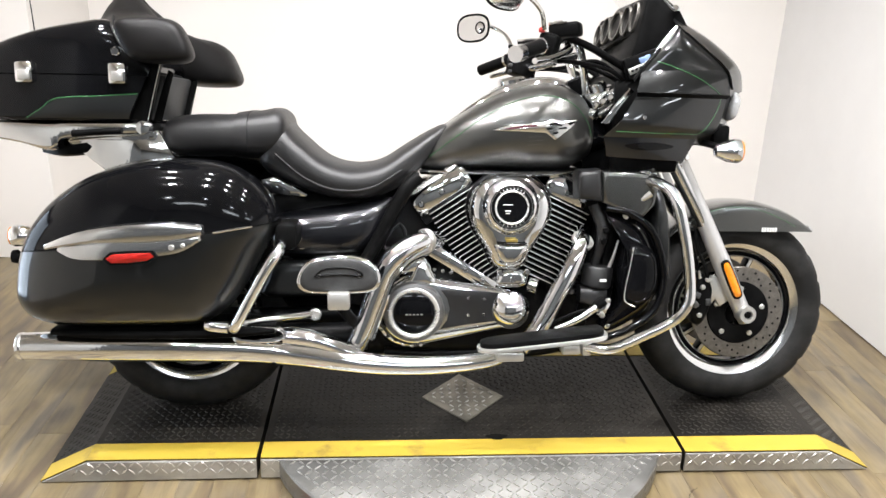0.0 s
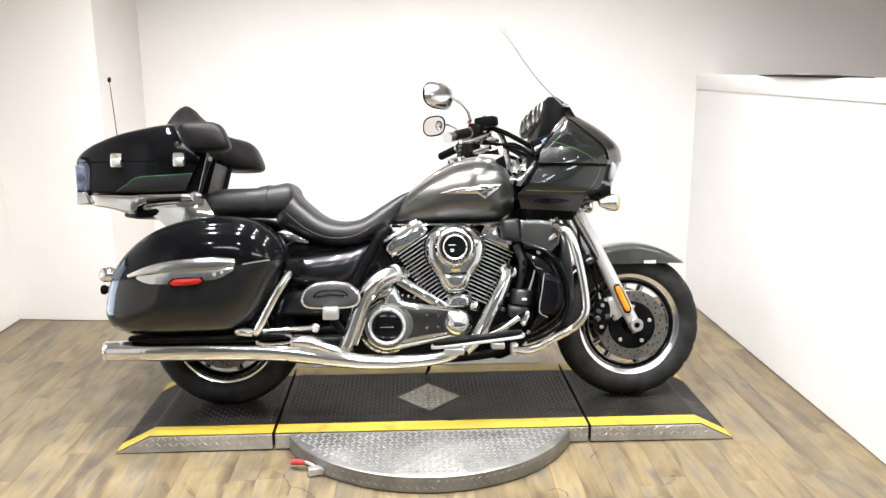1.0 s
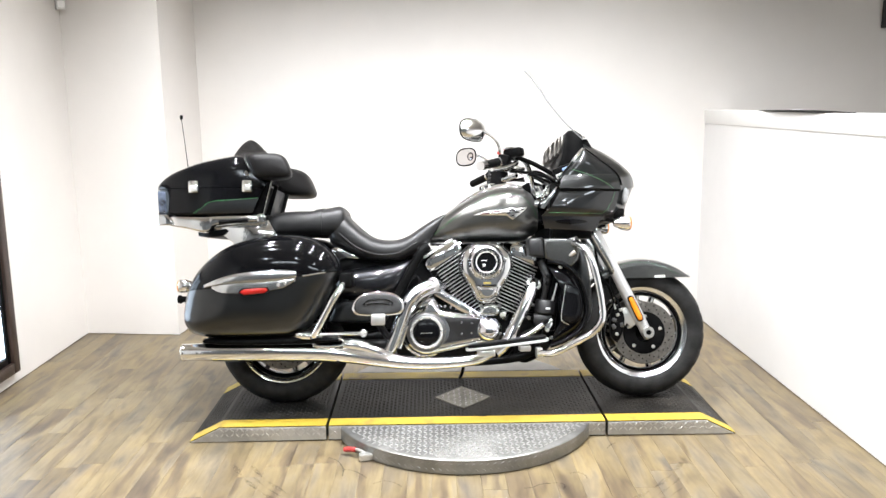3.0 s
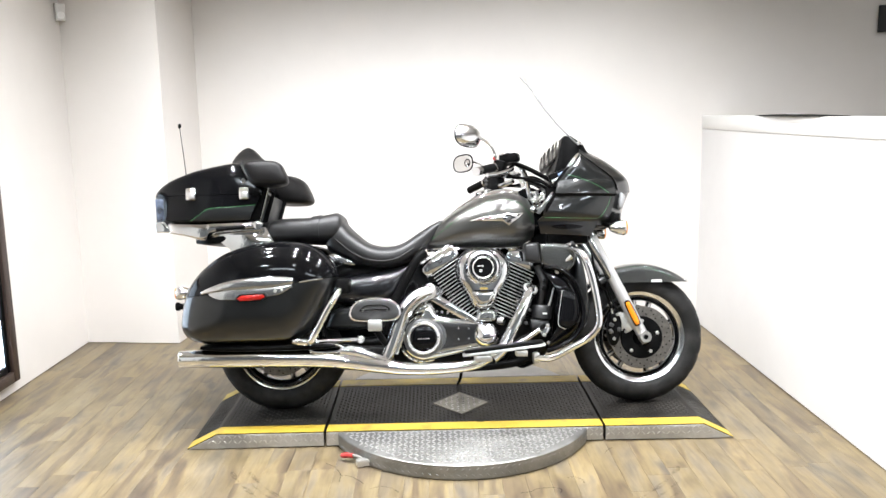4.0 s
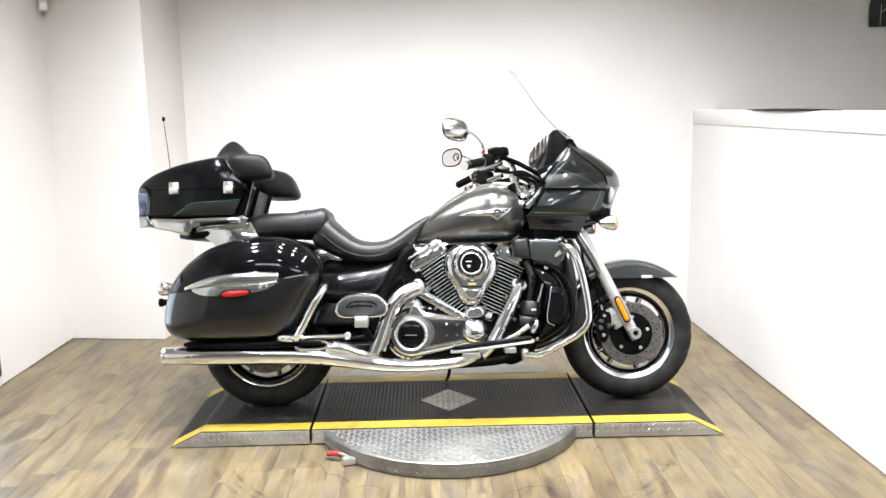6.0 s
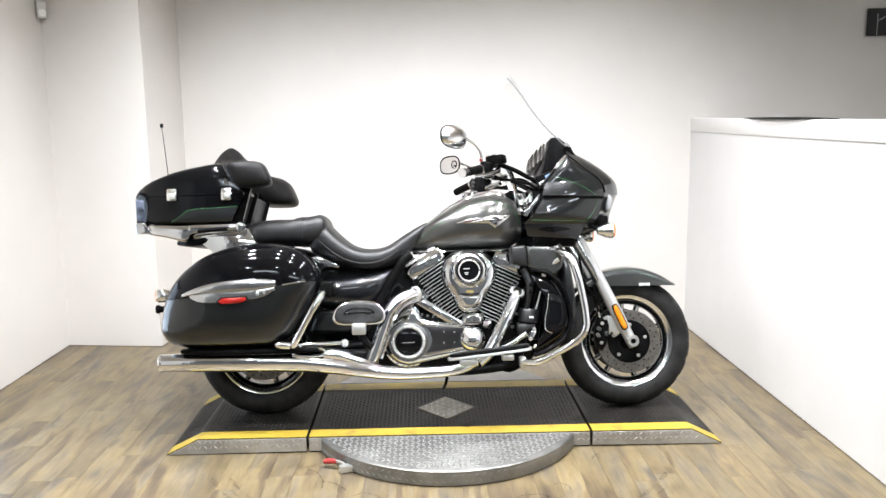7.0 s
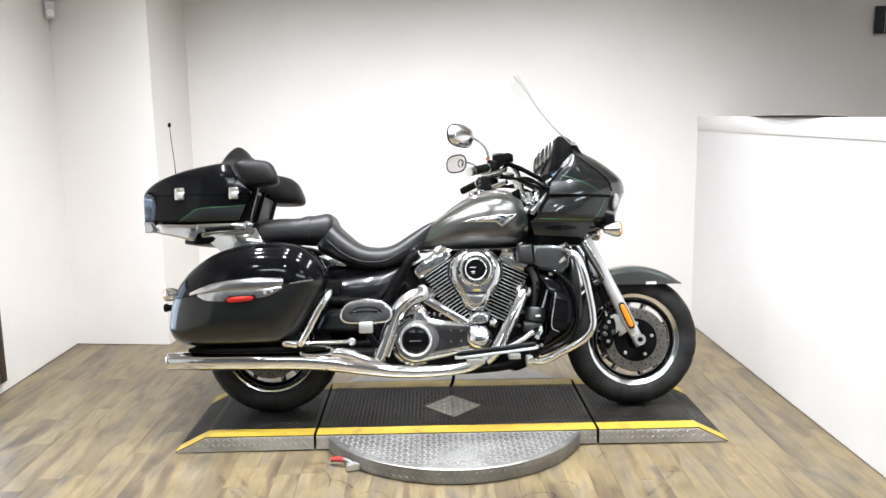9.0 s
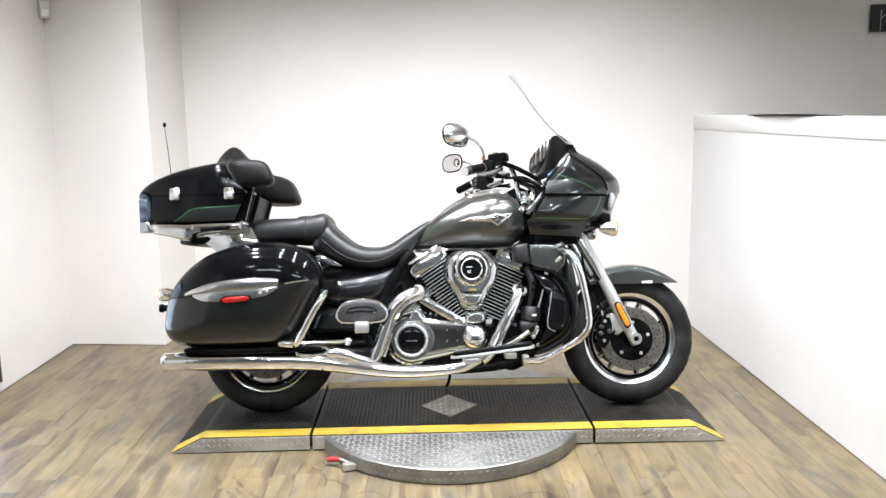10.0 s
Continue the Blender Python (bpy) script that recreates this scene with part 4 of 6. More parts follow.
part("starter_cover", lathe([(0, 0), (0.058, 0), (0.058, 0.012), (0.050, 0.022), (0.044, 0.026), (0.030, 0.040), (0, 0.045)], (C2[0], -0.165, C2[1]), (0, -1, 0), 40), CHROME, cover, "chrome domed side cover")
part("cam_cover", dome([(-0.23, 0.44), (-0.20, 0.475), (-0.165, 0.505), (-0.13, 0.50), (-0.10, 0.465), (-0.12, 0.445), (-0.17, 0.45)], -0.08, 0.09, 4, 4), CHROME, bike, "chrome transmission cover")
part("breather_cover", dome([(-0.200, 0.40), (-0.185, 0.453), (-0.158, 0.505), (-0.125, 0.497), (-0.095, 0.445), (-0.070, 0.40), (-0.13, 0.39)], -0.125, 0.05, 2.6, 3), CHROME, bike, "chrome breather cover")
part("lifter_block", box((-0.022, -0.13, 0.466), (0.25, 0.05, 0.046), 0.014, pose(0, 0, 0, 0, 32, 0)), CHROME, bike, "chrome lifter block")
for k in range(4):
    part("lifter_bolt", disc(0.008, 0.01, (-0.112 + 0.052 * k, -0.153, 0.524 - 0.0325 * k), edge=0.003, segs=12), CHROME, bike)
pump = part("oil_pump_cover", dome([(0.085, 0.405), (0.085, 0.44), (0.11, 0.462), (0.155, 0.465), (0.185, 0.445), (0.185, 0.412), (0.15, 0.40)], -0.10, 0.06, 4, 4), CHROME, bike, "chrome pump cover")
for bx, bz in ((0.095, 0.452), (0.178, 0.455), (0.135, 0.432)):
    part("pump_bolt", disc(0.010, 0.012, (bx, -0.155, bz), edge=0.003, segs=14), CHROME, pump)
part("oil_filter", tube([(0.19, -0.13, 0.41), (0.215, -0.14, 0.405)], 0.024, 16), CHROME, pump)

# exhaust
def_pipe = part("exhaust_header", tube([(-0.085, -0.13, 0.545), (-0.13, -0.185, 0.553), (-0.19, -0.215, 0.530), (-0.245, -0.225, 0.475), (-0.275, -0.228, 0.40), (-0.315, -0.235, 0.29), (-0.335, -0.24, 0.25)], [0.024, 0.03, 0.033, 0.033, 0.032, 0.031, 0.030], 22), CHROME, bike, "chrome exhaust heat shield")
part("shield_lip", tube([(-0.12, -0.20, 0.52), (-0.18, -0.225, 0.495), (-0.225, -0.235, 0.44), (-0.25, -0.24, 0.37), (-0.285, -0.245, 0.27)], 0.007, 8), CHROME, def_pipe)
part("header_clamp", ring(0.026, 0.036, 0.014, (-0.125, -0.18, 0.552), (-0.7, -0.7, 0.0), 24), SATIN, def_pipe)
fh = part("exhaust_header", tube([(0.345, -0.13, 0.575), (0.332, -0.185, 0.545), (0.295, -0.205, 0.465), (0.245, -0.21, 0.365), (0.20, -0.22, 0.285), (0.15, -0.235, 0.24)], [0.02, 0.026, 0.029, 0.029, 0.028, 0.028], 22), CHROME, bike, "chrome front exhaust heat shield")
part("header_clamp", ring(0.024, 0.034, 0.014, (0.335, -0.18, 0.55), (0.3, -0.6, 0.7), 24), SATIN, fh)
muffler = part("muffler", tube([(0.14, -0.245, 0.248), (0.06, -0.27, 0.218), (-0.09, -0.29, 0.207), (-0.24, -0.30, 0.212), (-0.36, -0.305, 0.228), (-0.48, -0.305, 0.248), (-0.63, -0.305, 0.266), (-0.855, -0.305, 0.273), (-1.05, -0.305, 0.274), (-1.24, -0.305, 0.274)],
                               [0.022, 0.024, 0.026, 0.029, 0.033, 0.037, 0.042, 0.0445, 0.0425, 0.0370], 28), CHROME, bike, "long chrome muffler")
part("muffler_tip", lathe([(0.030, 0.0), (0.0370, 0.0), (0.0382, 0.002), (0.0384, 0.010), (0.0374, 0.014)], (-1.245, -0.305, 0.2735), (1, 0, 0.0), 36), CHROME, muffler, "chrome slip-on end")
part("muffler_bore", disc(0.029, 0.004, (-1.232, -0.305, 0.2735), (-1, 0, 0), 0.001), BLACKMET, muffler)
part("heat_shield_vent", tube([(-0.521, -0.332, 0.313), (-0.540, -0.332, 0.327), (-0.592, -0.332, 0.331), (-0.646, -0.332, 0.329), (-0.664, -0.334, 0.317), (-0.647, -0.340, 0.301), (-0.593, -0.342, 0.296), (-0.540, -0.340, 0.300), (-0.521, -0.332, 0.313)], 0.0065, 8), CHROME, muffler, "chrome oval heat shield frame")
part("heat_shield_hump", tube([(-0.530, -0.310, 0.300), (-0.490, -0.309, 0.297), (-0.430, -0.305, 0.283), (-0.365, -0.300, 0.256), (-0.320, -0.295, 0.240)], [0.026, 0.028, 0.027, 0.024, 0.018], 20), CHROME, muffler, "chrome shield running into the header")
both("inner_pipe", tube([(-0.30, -0.20, 0.27), (-0.6, -0.2, 0.27), (-1.1, -0.22, 0.28)], 0.04, 14), BLACKMET, bike)
# Added black slab darkens the gap between saddlebag and muffler.
part("gap_filler", loft_x([(-1.14, 0.315, 0.335, 0.09, -0.27), (-1.0, 0.305, 0.338, 0.10, -0.27), (-0.7, 0.305, 0.338, 0.10, -0.27), (-0.55, 0.312, 0.335, 0.07, -0.27)], 4, 16, 3), PLASTIC, bike, "added black filler for the dark gap above the muffler")
part("kick_stand", tube([(0.03, 0.12, 0.20), (0.015, 0.20, 0.10), (0.005, 0.275, 0.062)], 0.008, 10), BLACKMET, bike, "black side stand")

# ---- saddlebags ----
bag_line = [(-1.230, 0.410), (-1.231, 0.455), (-1.218, 0.531), (-1.188, 0.605), (-1.127, 0.678), (-1.039, 0.739), (-0.927, 0.777), (-0.803, 0.790), (-0.703, 0.784), (-0.629, 0.757), (-0.567, 0.701), (-0.536, 0.643),
            (-0.544, 0.600), (-0.582, 0.531), (-0.621, 0.457), (-0.662, 0.398), (-0.715, 0.354), (-0.784, 0.338), (-0.983, 0.335), (-1.110, 0.339), (-1.170, 0.350), (-1.208, 0.371)]


def saddlebag(side):
    outer = dome(bag_line, -0.27, 0.165, 3.3, 4, 14, centre=(-0.88, 0.55))
    inner = dome(bag_line, -0.27, -0.10, 4.0, 4, 6, centre=(-0.88, 0.55))
    whole = join(outer, inner)
    tree = tree_of(outer)
    seam, way = Vector((-0.85, 0, 0.592)), Vector((-0.118, 0, 0.993))
    lid, base = cut(whole, seam, way), cut(whole, seam - way * 0.004, -way)
    groove = cut(cut(whole, seam - way * 0.004, way), seam, -way)
    for v in groove.verts:
        v.co = Vector((-0.88, v.co.y, 0.55)) + (v.co - Vector((-0.88, v.co.y, 0.55))) * 0.988
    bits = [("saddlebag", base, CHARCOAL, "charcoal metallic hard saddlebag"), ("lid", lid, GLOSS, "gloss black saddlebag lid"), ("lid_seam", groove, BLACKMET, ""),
            ("trim", blade(tree, [(-1.122, 0.572), (-1.074, 0.594), (-1.018, 0.614), (-0.952, 0.627), (-0.880, 0.634), (-0.796, 0.637), (-0.740, 0.634), (-0.712, 0.628)], [(-1.120, 0.560), (-1.075, 0.568), (-1.018, 0.576), (-0.956, 0.581), (-0.862, 0.583), (-0.779, 0.590), (-0.740, 0.597), (-0.712, 0.604)], 0.009, 0.004), MACHINED, "chrome saddlebag trim blade"),
            ("trim_lower", blade(tree, [(-1.085, 0.570), (-1.018, 0.578), (-0.956, 0.583), (-0.862, 0.585), (-0.779, 0.592), (-0.722, 0.602)], [(-1.083, 0.560), (-1.040, 0.538), (-0.967, 0.535), (-0.880, 0.541), (-0.778, 0.555), (-0.720, 0.588)], 0.006, 0.002), MACHINED, "chrome trim backing"),
            ("trim_bolt", disc(0.0075, 0.004, onto(tree, -0.792, 0.572, 0.009), edge=0.0015, segs=16), SATIN, "silver trim bolt"),
            ("trim_bolt", disc(0.0055, 0.004, onto(tree, -0.764, 0.577, 0.009), edge=0.0015, segs=16), SATIN, "silver trim bolt"),
            ("red_reflector", patch(tree, [(-0.964, 0.543), (-0.944, 0.560), (-0.90, 0.563), (-0.838, 0.565), (-0.828, 0.549), (-0.850, 0.533), (-0.90, 0.528), (-0.948, 0.527)], 0.012), BLACKMET, "black reflector surround"),
            ("red_reflector", patch(tree, [(-0.956, 0.543), (-0.940, 0.554), (-0.90, 0.557), (-0.845, 0.559), (-0.836, 0.549), (-0.854, 0.538), (-0.90, 0.533), (-0.942, 0.532)], 0.014, crown=0.004), REDLENS, "red side reflector"),
            ("hinge_line", stripe(tree, [(-0.690, 0.607), (-0.64, 0.615), (-0.595, 0.621)], 0.003), CHROME, "")]
    if side > 0:
        bits = [(n, flip(b), m, l) for n, b, m, l in bits]
    root = None
    for n, b, m, l in bits:
        ob = part(n, b, m, root or bike, l)
        root = root or ob
    return root


for sg in (-1, 1):
    saddlebag(sg)
    gd = part("bag_guard", tube([(-0.53, sg * 0.30, 0.575), (-0.525, sg * 0.40, 0.562), (-0.555, sg * 0.425, 0.515), (-0.60, sg * 0.425, 0.435), (-0.640, sg * 0.42, 0.360), (-0.655, sg * 0.36, 0.345), (-0.655, sg * 0.28, 0.345)], 0.0155, 16), CHROME, bike, "chrome saddlebag guard bar")
    part("guard_foot", tube([(-0.728, sg * 0.385, 0.352), (-0.71, sg * 0.385, 0.350), (-0.665, sg * 0.385, 0.346)], [0.011, 0.0155, 0.0165], 18), CHROME, gd, "chrome guard foot")
    part("guard_rail", tube([(-0.66, sg * 0.34, 0.345), (-0.46, sg * 0.205, 0.337)], 0.011, 12), CHROME, gd)
    part("rail_end", disc(0.018, 0.016, (-0.450, sg * 0.20, 0.337), (0, sg, 0), 0.004, 20), BRIGHT, gd)
    part("guard_mount", box((-0.515, sg * 0.28, 0.585), (0.06, 0.14, 0.07), 0.015), PLASTIC, gd)
    sig = part("rear_signal", lathe([(0, -0.03), (0.022, -0.028), (0.030, -0.005), (0.031, 0.02), (0.026, 0.028), (0, 0.03)], (-1.258, sg * 0.21, 0.566), (-1, 0, 0), 28), CHROME, bike, "chrome rear turn signal")
    part("signal_lens", lathe([(0.028, 0.024), (0.026, 0.030), (0.012, 0.035), (0, 0.036)], (-1.258, sg * 0.21, 0.566), (-1, 0, 0), 28), AMBER, sig, "amber lens")
    part("signal_stalk", tube([(-1.24, sg * 0.21, 0.566), (-1.16, sg * 0.18, 0.58)], 0.012, 10), BLACKMET, sig)
part("rear_knob", lathe([(0, 0), (0.018, 0), (0.02, 0.012), (0.014, 0.02), (0.014, 0.05), (0, 0.05)], (-1.292, -0.20, 0.505), (1, 0, 0), 20), PLASTIC, bike, "black rear bumper knob")

# ---- luggage trunk, rack and backrest ----
shell = loft_x([(-1.400, 0.960, 1.020, 0.13), (-1.388, 0.885, 1.040, 0.18), (-1.345, 0.866, 1.070, 0.222), (-1.285, 0.868, 1.098, 0.248), (-1.19, 0.860, 1.130, 0.265), (-1.08, 0.860, 1.153, 0.270), (-1.0, 0.860, 1.162, 0.268), (-0.93, 0.860, 1.135, 0.264), (-0.885, 0.865, 1.07, 0.258), (-0.868, 0.88, 1.02, 0.250)], 6.5, 56, 5)
shell = cut(cut(shell, (0, 0, 0.887), (0, 0, 1), True), (-0.900, 0, 0.975), (-0.914, 0, 0.407), True)
tree = tree_of(shell)
tub = cut(shell, (0, 0, 1.006), (0, 0, -1))
for v in tub.verts:
    v.co.x = max(v.co.x, -1.376)
trunk = part("luggage_trunk", tub, GLOSS, bike, "gloss black luggage trunk")
part("trunk_lid", cut(shell, (0, 0, 1.010), (0, 0, 1)), GLOSS, trunk, "gloss black trunk lid")
inner = cut(cut(shell, (0, 0, 1.004), (0, 0, 1)), (0, 0, 1.012), (0, 0, -1))
for v in inner.verts:
    v.co.x, v.co.y = -1.1 + (v.co.x + 1.1) * 0.988, v.co.y * 0.988
part("trunk_seam", inner, BLACKMET, trunk)
for sg in (-1, 1):
    part("grey_panel", patch(tree, [(-1.205, 0.893), (-1.120, 0.944), (-0.911, 0.958), (-0.940, 0.893)], 0.0012, sg), GREY, trunk, "charcoal metallic side panel")
    part("pinstripe", stripe(tree, [(-1.207, 0.892), (-1.165, 0.917), (-1.120, 0.945), (-1.0, 0.953), (-0.911, 0.960)], 0.0014, sg), GREEN, trunk, "thin green pinstripe")
    for lx in (-1.198, -0.958):
        p = onto(tree, lx, 1.012, 0, sg)
        lt = part("latch", box((lx, p.y + sg * 0.008, 1.012), (0.048, 0.022, 0.058), 0.010), POLISH, trunk, "chrome trunk latch")
        part("latch_tongue", box((lx + 0.002, p.y + sg * 0.020, 1.005), (0.030, 0.008, 0.026), 0.003), SATIN, lt)
    p = onto(tree, -0.962, 1.070, 0, sg)
    part("lock", disc(0.012, 0.010, (-0.962, p.y - sg * 0.002, 1.070), (0, sg, 0), 0.003, 20), CHROME, trunk, "chrome key lock")
    lens = dome([(-1.378, 1.0), (-1.335, 1.0), (-1.322, 0.893), (-1.372, 0.893)], -0.170, 0.058, 8, 1)
    part("tail_lamp", lens if sg < 0 else flip(lens), SMOKE, trunk, "tall smoked tail lamp lens")
    foot = dome([(-1.372, 0.893), (-1.325, 0.893), (-1.290, 0.842), (-1.366, 0.842)], -0.19, 0.060, 10, 1)
    part("lamp_base", foot if sg < 0 else flip(foot), CHROME, trunk, "chrome lamp base")
rack = part("trunk_rack", loft_x([(-1.34, 0.848, 0.884, 0.20), (-1.31, 0.836, 0.886, 0.240), (-1.235, 0.822, 0.886, 0.250), (-1.17, 0.804, 0.886, 0.253), (-1.135, 0.808, 0.886, 0.253), (-1.105, 0.836, 0.886, 0.253), (-0.92, 0.850, 0.886, 0.250), (-0.885, 0.858, 0.882, 0.235)], 9, 48, 4), TRAY, bike, "chrome luggage rack tray")
part("rack_underside", loft_x([(-1.21, 0.792, 0.82, 0.16), (-1.14, 0.784, 0.82, 0.20), (-1.05, 0.795, 0.84, 0.19)], 6, 24, 3), BLACKMET, rack)
for sg in (-1, 1):
    part("rack_slot", tube([(-1.09, sg * 0.256, 0.852), (-0.96, sg * 0.256, 0.862)], 0.009, 10), BLACKMET, rack, "dark slot in the tray edge")
    part("rack_knob", lathe([(0, -0.02), (0.020, -0.02), (0.022, 0.0), (0.018, 0.016), (0, 0.020)], (-0.905, sg * 0.238, 0.870), (0, sg, 0), 28), CHROME, rack, "chrome clamp knob")
    strut = slab([(-1.132, 0.831), (-1.012, 0.735), (-0.95, 0.72), (-0.83, 0.775), (-0.846, 0.80), (-0.88, 0.862), (-0.95, 0.85)], -0.178, -0.192, 0.004)
    part("rack_strut", strut if sg < 0 else flip(strut), TRAY, rack, "polished rack strut")
    post = slab([(-0.952, 0.888), (-0.892, 0.884), (-0.852, 1.05), (-0.882, 1.06)], -0.215, -0.240, 0.004)
    bp = part("backrest_post", post if sg < 0 else flip(post), PLASTIC, rack, "black backrest post")
    for (xa, za), (xb, zb) in (((-0.951, 0.892), (-0.884, 1.050)), ((-0.893, 0.890), (-0.854, 1.046))):
        part("post_edge", tube([(xa, sg * 0.241, za), (xb, sg * 0.241, zb)], 0.0009, 6), SATIN, bp, "worn bright post edge")
    post2 = slab([(-0.905, 0.886), (-0.878, 0.886), (-0.840, 1.02), (-0.855, 1.03)], -0.15, -0.16, 0.003)
    part("backrest_bracket", post2 if sg < 0 else flip(post2), PLASTIC, rack)
part("backrest_support", box((-0.888, 0.02, 0.952), (0.020, 0.36, 0.130), 0.006, pose(0, 0, 0, 0, 14, 0)), PADGREY, rack, "dark grey panel between the posts")
pad = [(0.0, -0.998, 1.138, 0.090, 0.122, 1.6), (0.020, -0.996, 1.134, 0.094, 0.116, 1.6), (0.10, -0.955, 1.104, 0.098, 0.082, 2.2), (0.17, -0.895, 1.078, 0.104, 0.074, 3.0), (0.23, -0.862, 1.072, 0.106, 0.074, 3.6), (0.29, -0.850, 1.066, 0.102, 0.072, 3.8), (0.325, -0.848, 1.064, 0.092, 0.064, 3.6), (0.336, -0.848, 1.064, 0.05, 0.035, 3.0)]
near_pad = [(0.336, -0.850, 1.098, 0.05, 0.03, 3.0), (0.325, -0.850, 1.098, 0.080, 0.050, 3.6), (0.29, -0.852, 1.099, 0.090, 0.058, 3.8), (0.23, -0.866, 1.102, 0.095, 0.062, 3.6), (0.17, -0.905, 1.108, 0.098, 0.065, 3.0), (0.10, -0.958, 1.116, 0.096, 0.078, 2.2), (0.020, -0.996, 1.134, 0.094, 0.116, 1.6)]
rest_bm = loft_y([(-p[0],) + p[1:] for p in near_pad] + pad, 2.15, 36, 5)
for v in rest_bm.verts:
    v.co.x -= 0.42 * (v.co.z - 1.09) * min(1.0, max(0.0, (abs(v.co.y) - 0.08) / 0.12))
rest = part("backrest", rest_bm, DIMVINYL, bike, "matt black wraparound backrest")
for sg in (-1, 1):
    part("backrest_piping", tube([(-0.918, sg * 0.300, 1.062), (-0.945, sg * 0.290, 1.095), (-0.970, sg * 0.260, 1.135), (-0.985, sg * 0.200, 1.165)], 0.0045, 8), VINYL, rest)
part("backrest_top_seam", tube([(-1.03, -0.10, 1.150), (-1.0, -0.05, 1.222), (-0.995, 0.0, 1.245), (-1.0, 0.05, 1.222)], 0.003, 6), VINYL, rest)

ant = part("antenna", tube([(-1.352, 0.215, 1.045), (-1.385, 0.26, 1.22), (-1.425, 0.310, 1.42)], [0.003, 0.002, 0.0016], 8), PLASTIC, bike, "thin black whip antenna")
part("antenna_tip", lathe([(0, -0.012), (0.007, -0.008), (0.009, 0.002), (0.006, 0.012), (0, 0.014)], (-1.426, 0.312, 1.428), (0, 0, 1), 16), PLASTIC, ant, "black ball tip")
part("antenna_foot", disc(0.009, 0.03, (-1.348, 0.213, 1.03), (0, 0, 1), 0.003, 16), PLASTIC, ant)

# ---- seats ----
seat2 = part("passenger_seat", loft_x([(-0.885, 0.82, 0.875, 0.13), (-0.865, 0.795, 0.898, 0.17), (-0.80, 0.785, 0.908, 0.178), (-0.69, 0.785, 0.910, 0.182), (-0.61, 0.782, 0.922, 0.186), (-0.565, 0.790, 0.930, 0.184), (-0.54, 0.82, 0.915, 0.172), (-0.53, 0.84, 0.89, 0.14)], 3.4, 36, 5), VINYL, bike, "black vinyl passenger seat")
part("seat_band", loft_x([(-0.674, 0.782, 0.9170, 0.187), (-0.655, 0.781, 0.9195, 0.189), (-0.638, 0.781, 0.922, 0.1895)], 3.4, 36, 3), VINYL, seat2, "stitched vinyl strap")
seat1 = part("rider_seat", loft_x([(-0.612, 0.755, 0.86, 0.12), (-0.59, 0.735, 0.895, 0.165), (-0.545, 0.712, 0.898, 0.182), (-0.495, 0.690, 0.850, 0.188), (-0.417, 0.668, 0.787, 0.19), (-0.339, 0.660, 0.767, 0.184), (-0.26, 0.672, 0.779, 0.165), (-0.181, 0.715, 0.828, 0.135), (-0.115, 0.785, 0.868, 0.105), (-0.07, 0.848, 0.888, 0.075), (-0.055, 0.865, 0.882, 0.05)], 3.0, 40, 5), VINYL, bike, "black vinyl rider seat")
for sg in (-1, 1):
    part("seat_seam", tube([(-0.56, sg * 0.188, 0.80), (-0.48, sg * 0.1935, 0.735), (-0.39, sg * 0.194, 0.70), (-0.29, sg * 0.176, 0.705), (-0.20, sg * 0.145, 0.755)], 0.0028, 8), VINYL, seat1)
    part("seat_base_trim", slab([(-0.60, 0.725), (-0.565, 0.735), (-0.47, 0.685), (-0.475, 0.678), (-0.59, 0.69)], sg * 0.172, sg * 0.186, 0.004), CHROME, seat1, "chrome seat side trim")
part("seat_lock", box((-0.180, -0.105, 0.716), (0.018, 0.012, 0.026), 0.003), OFFWHITE, seat1, "small white tag")

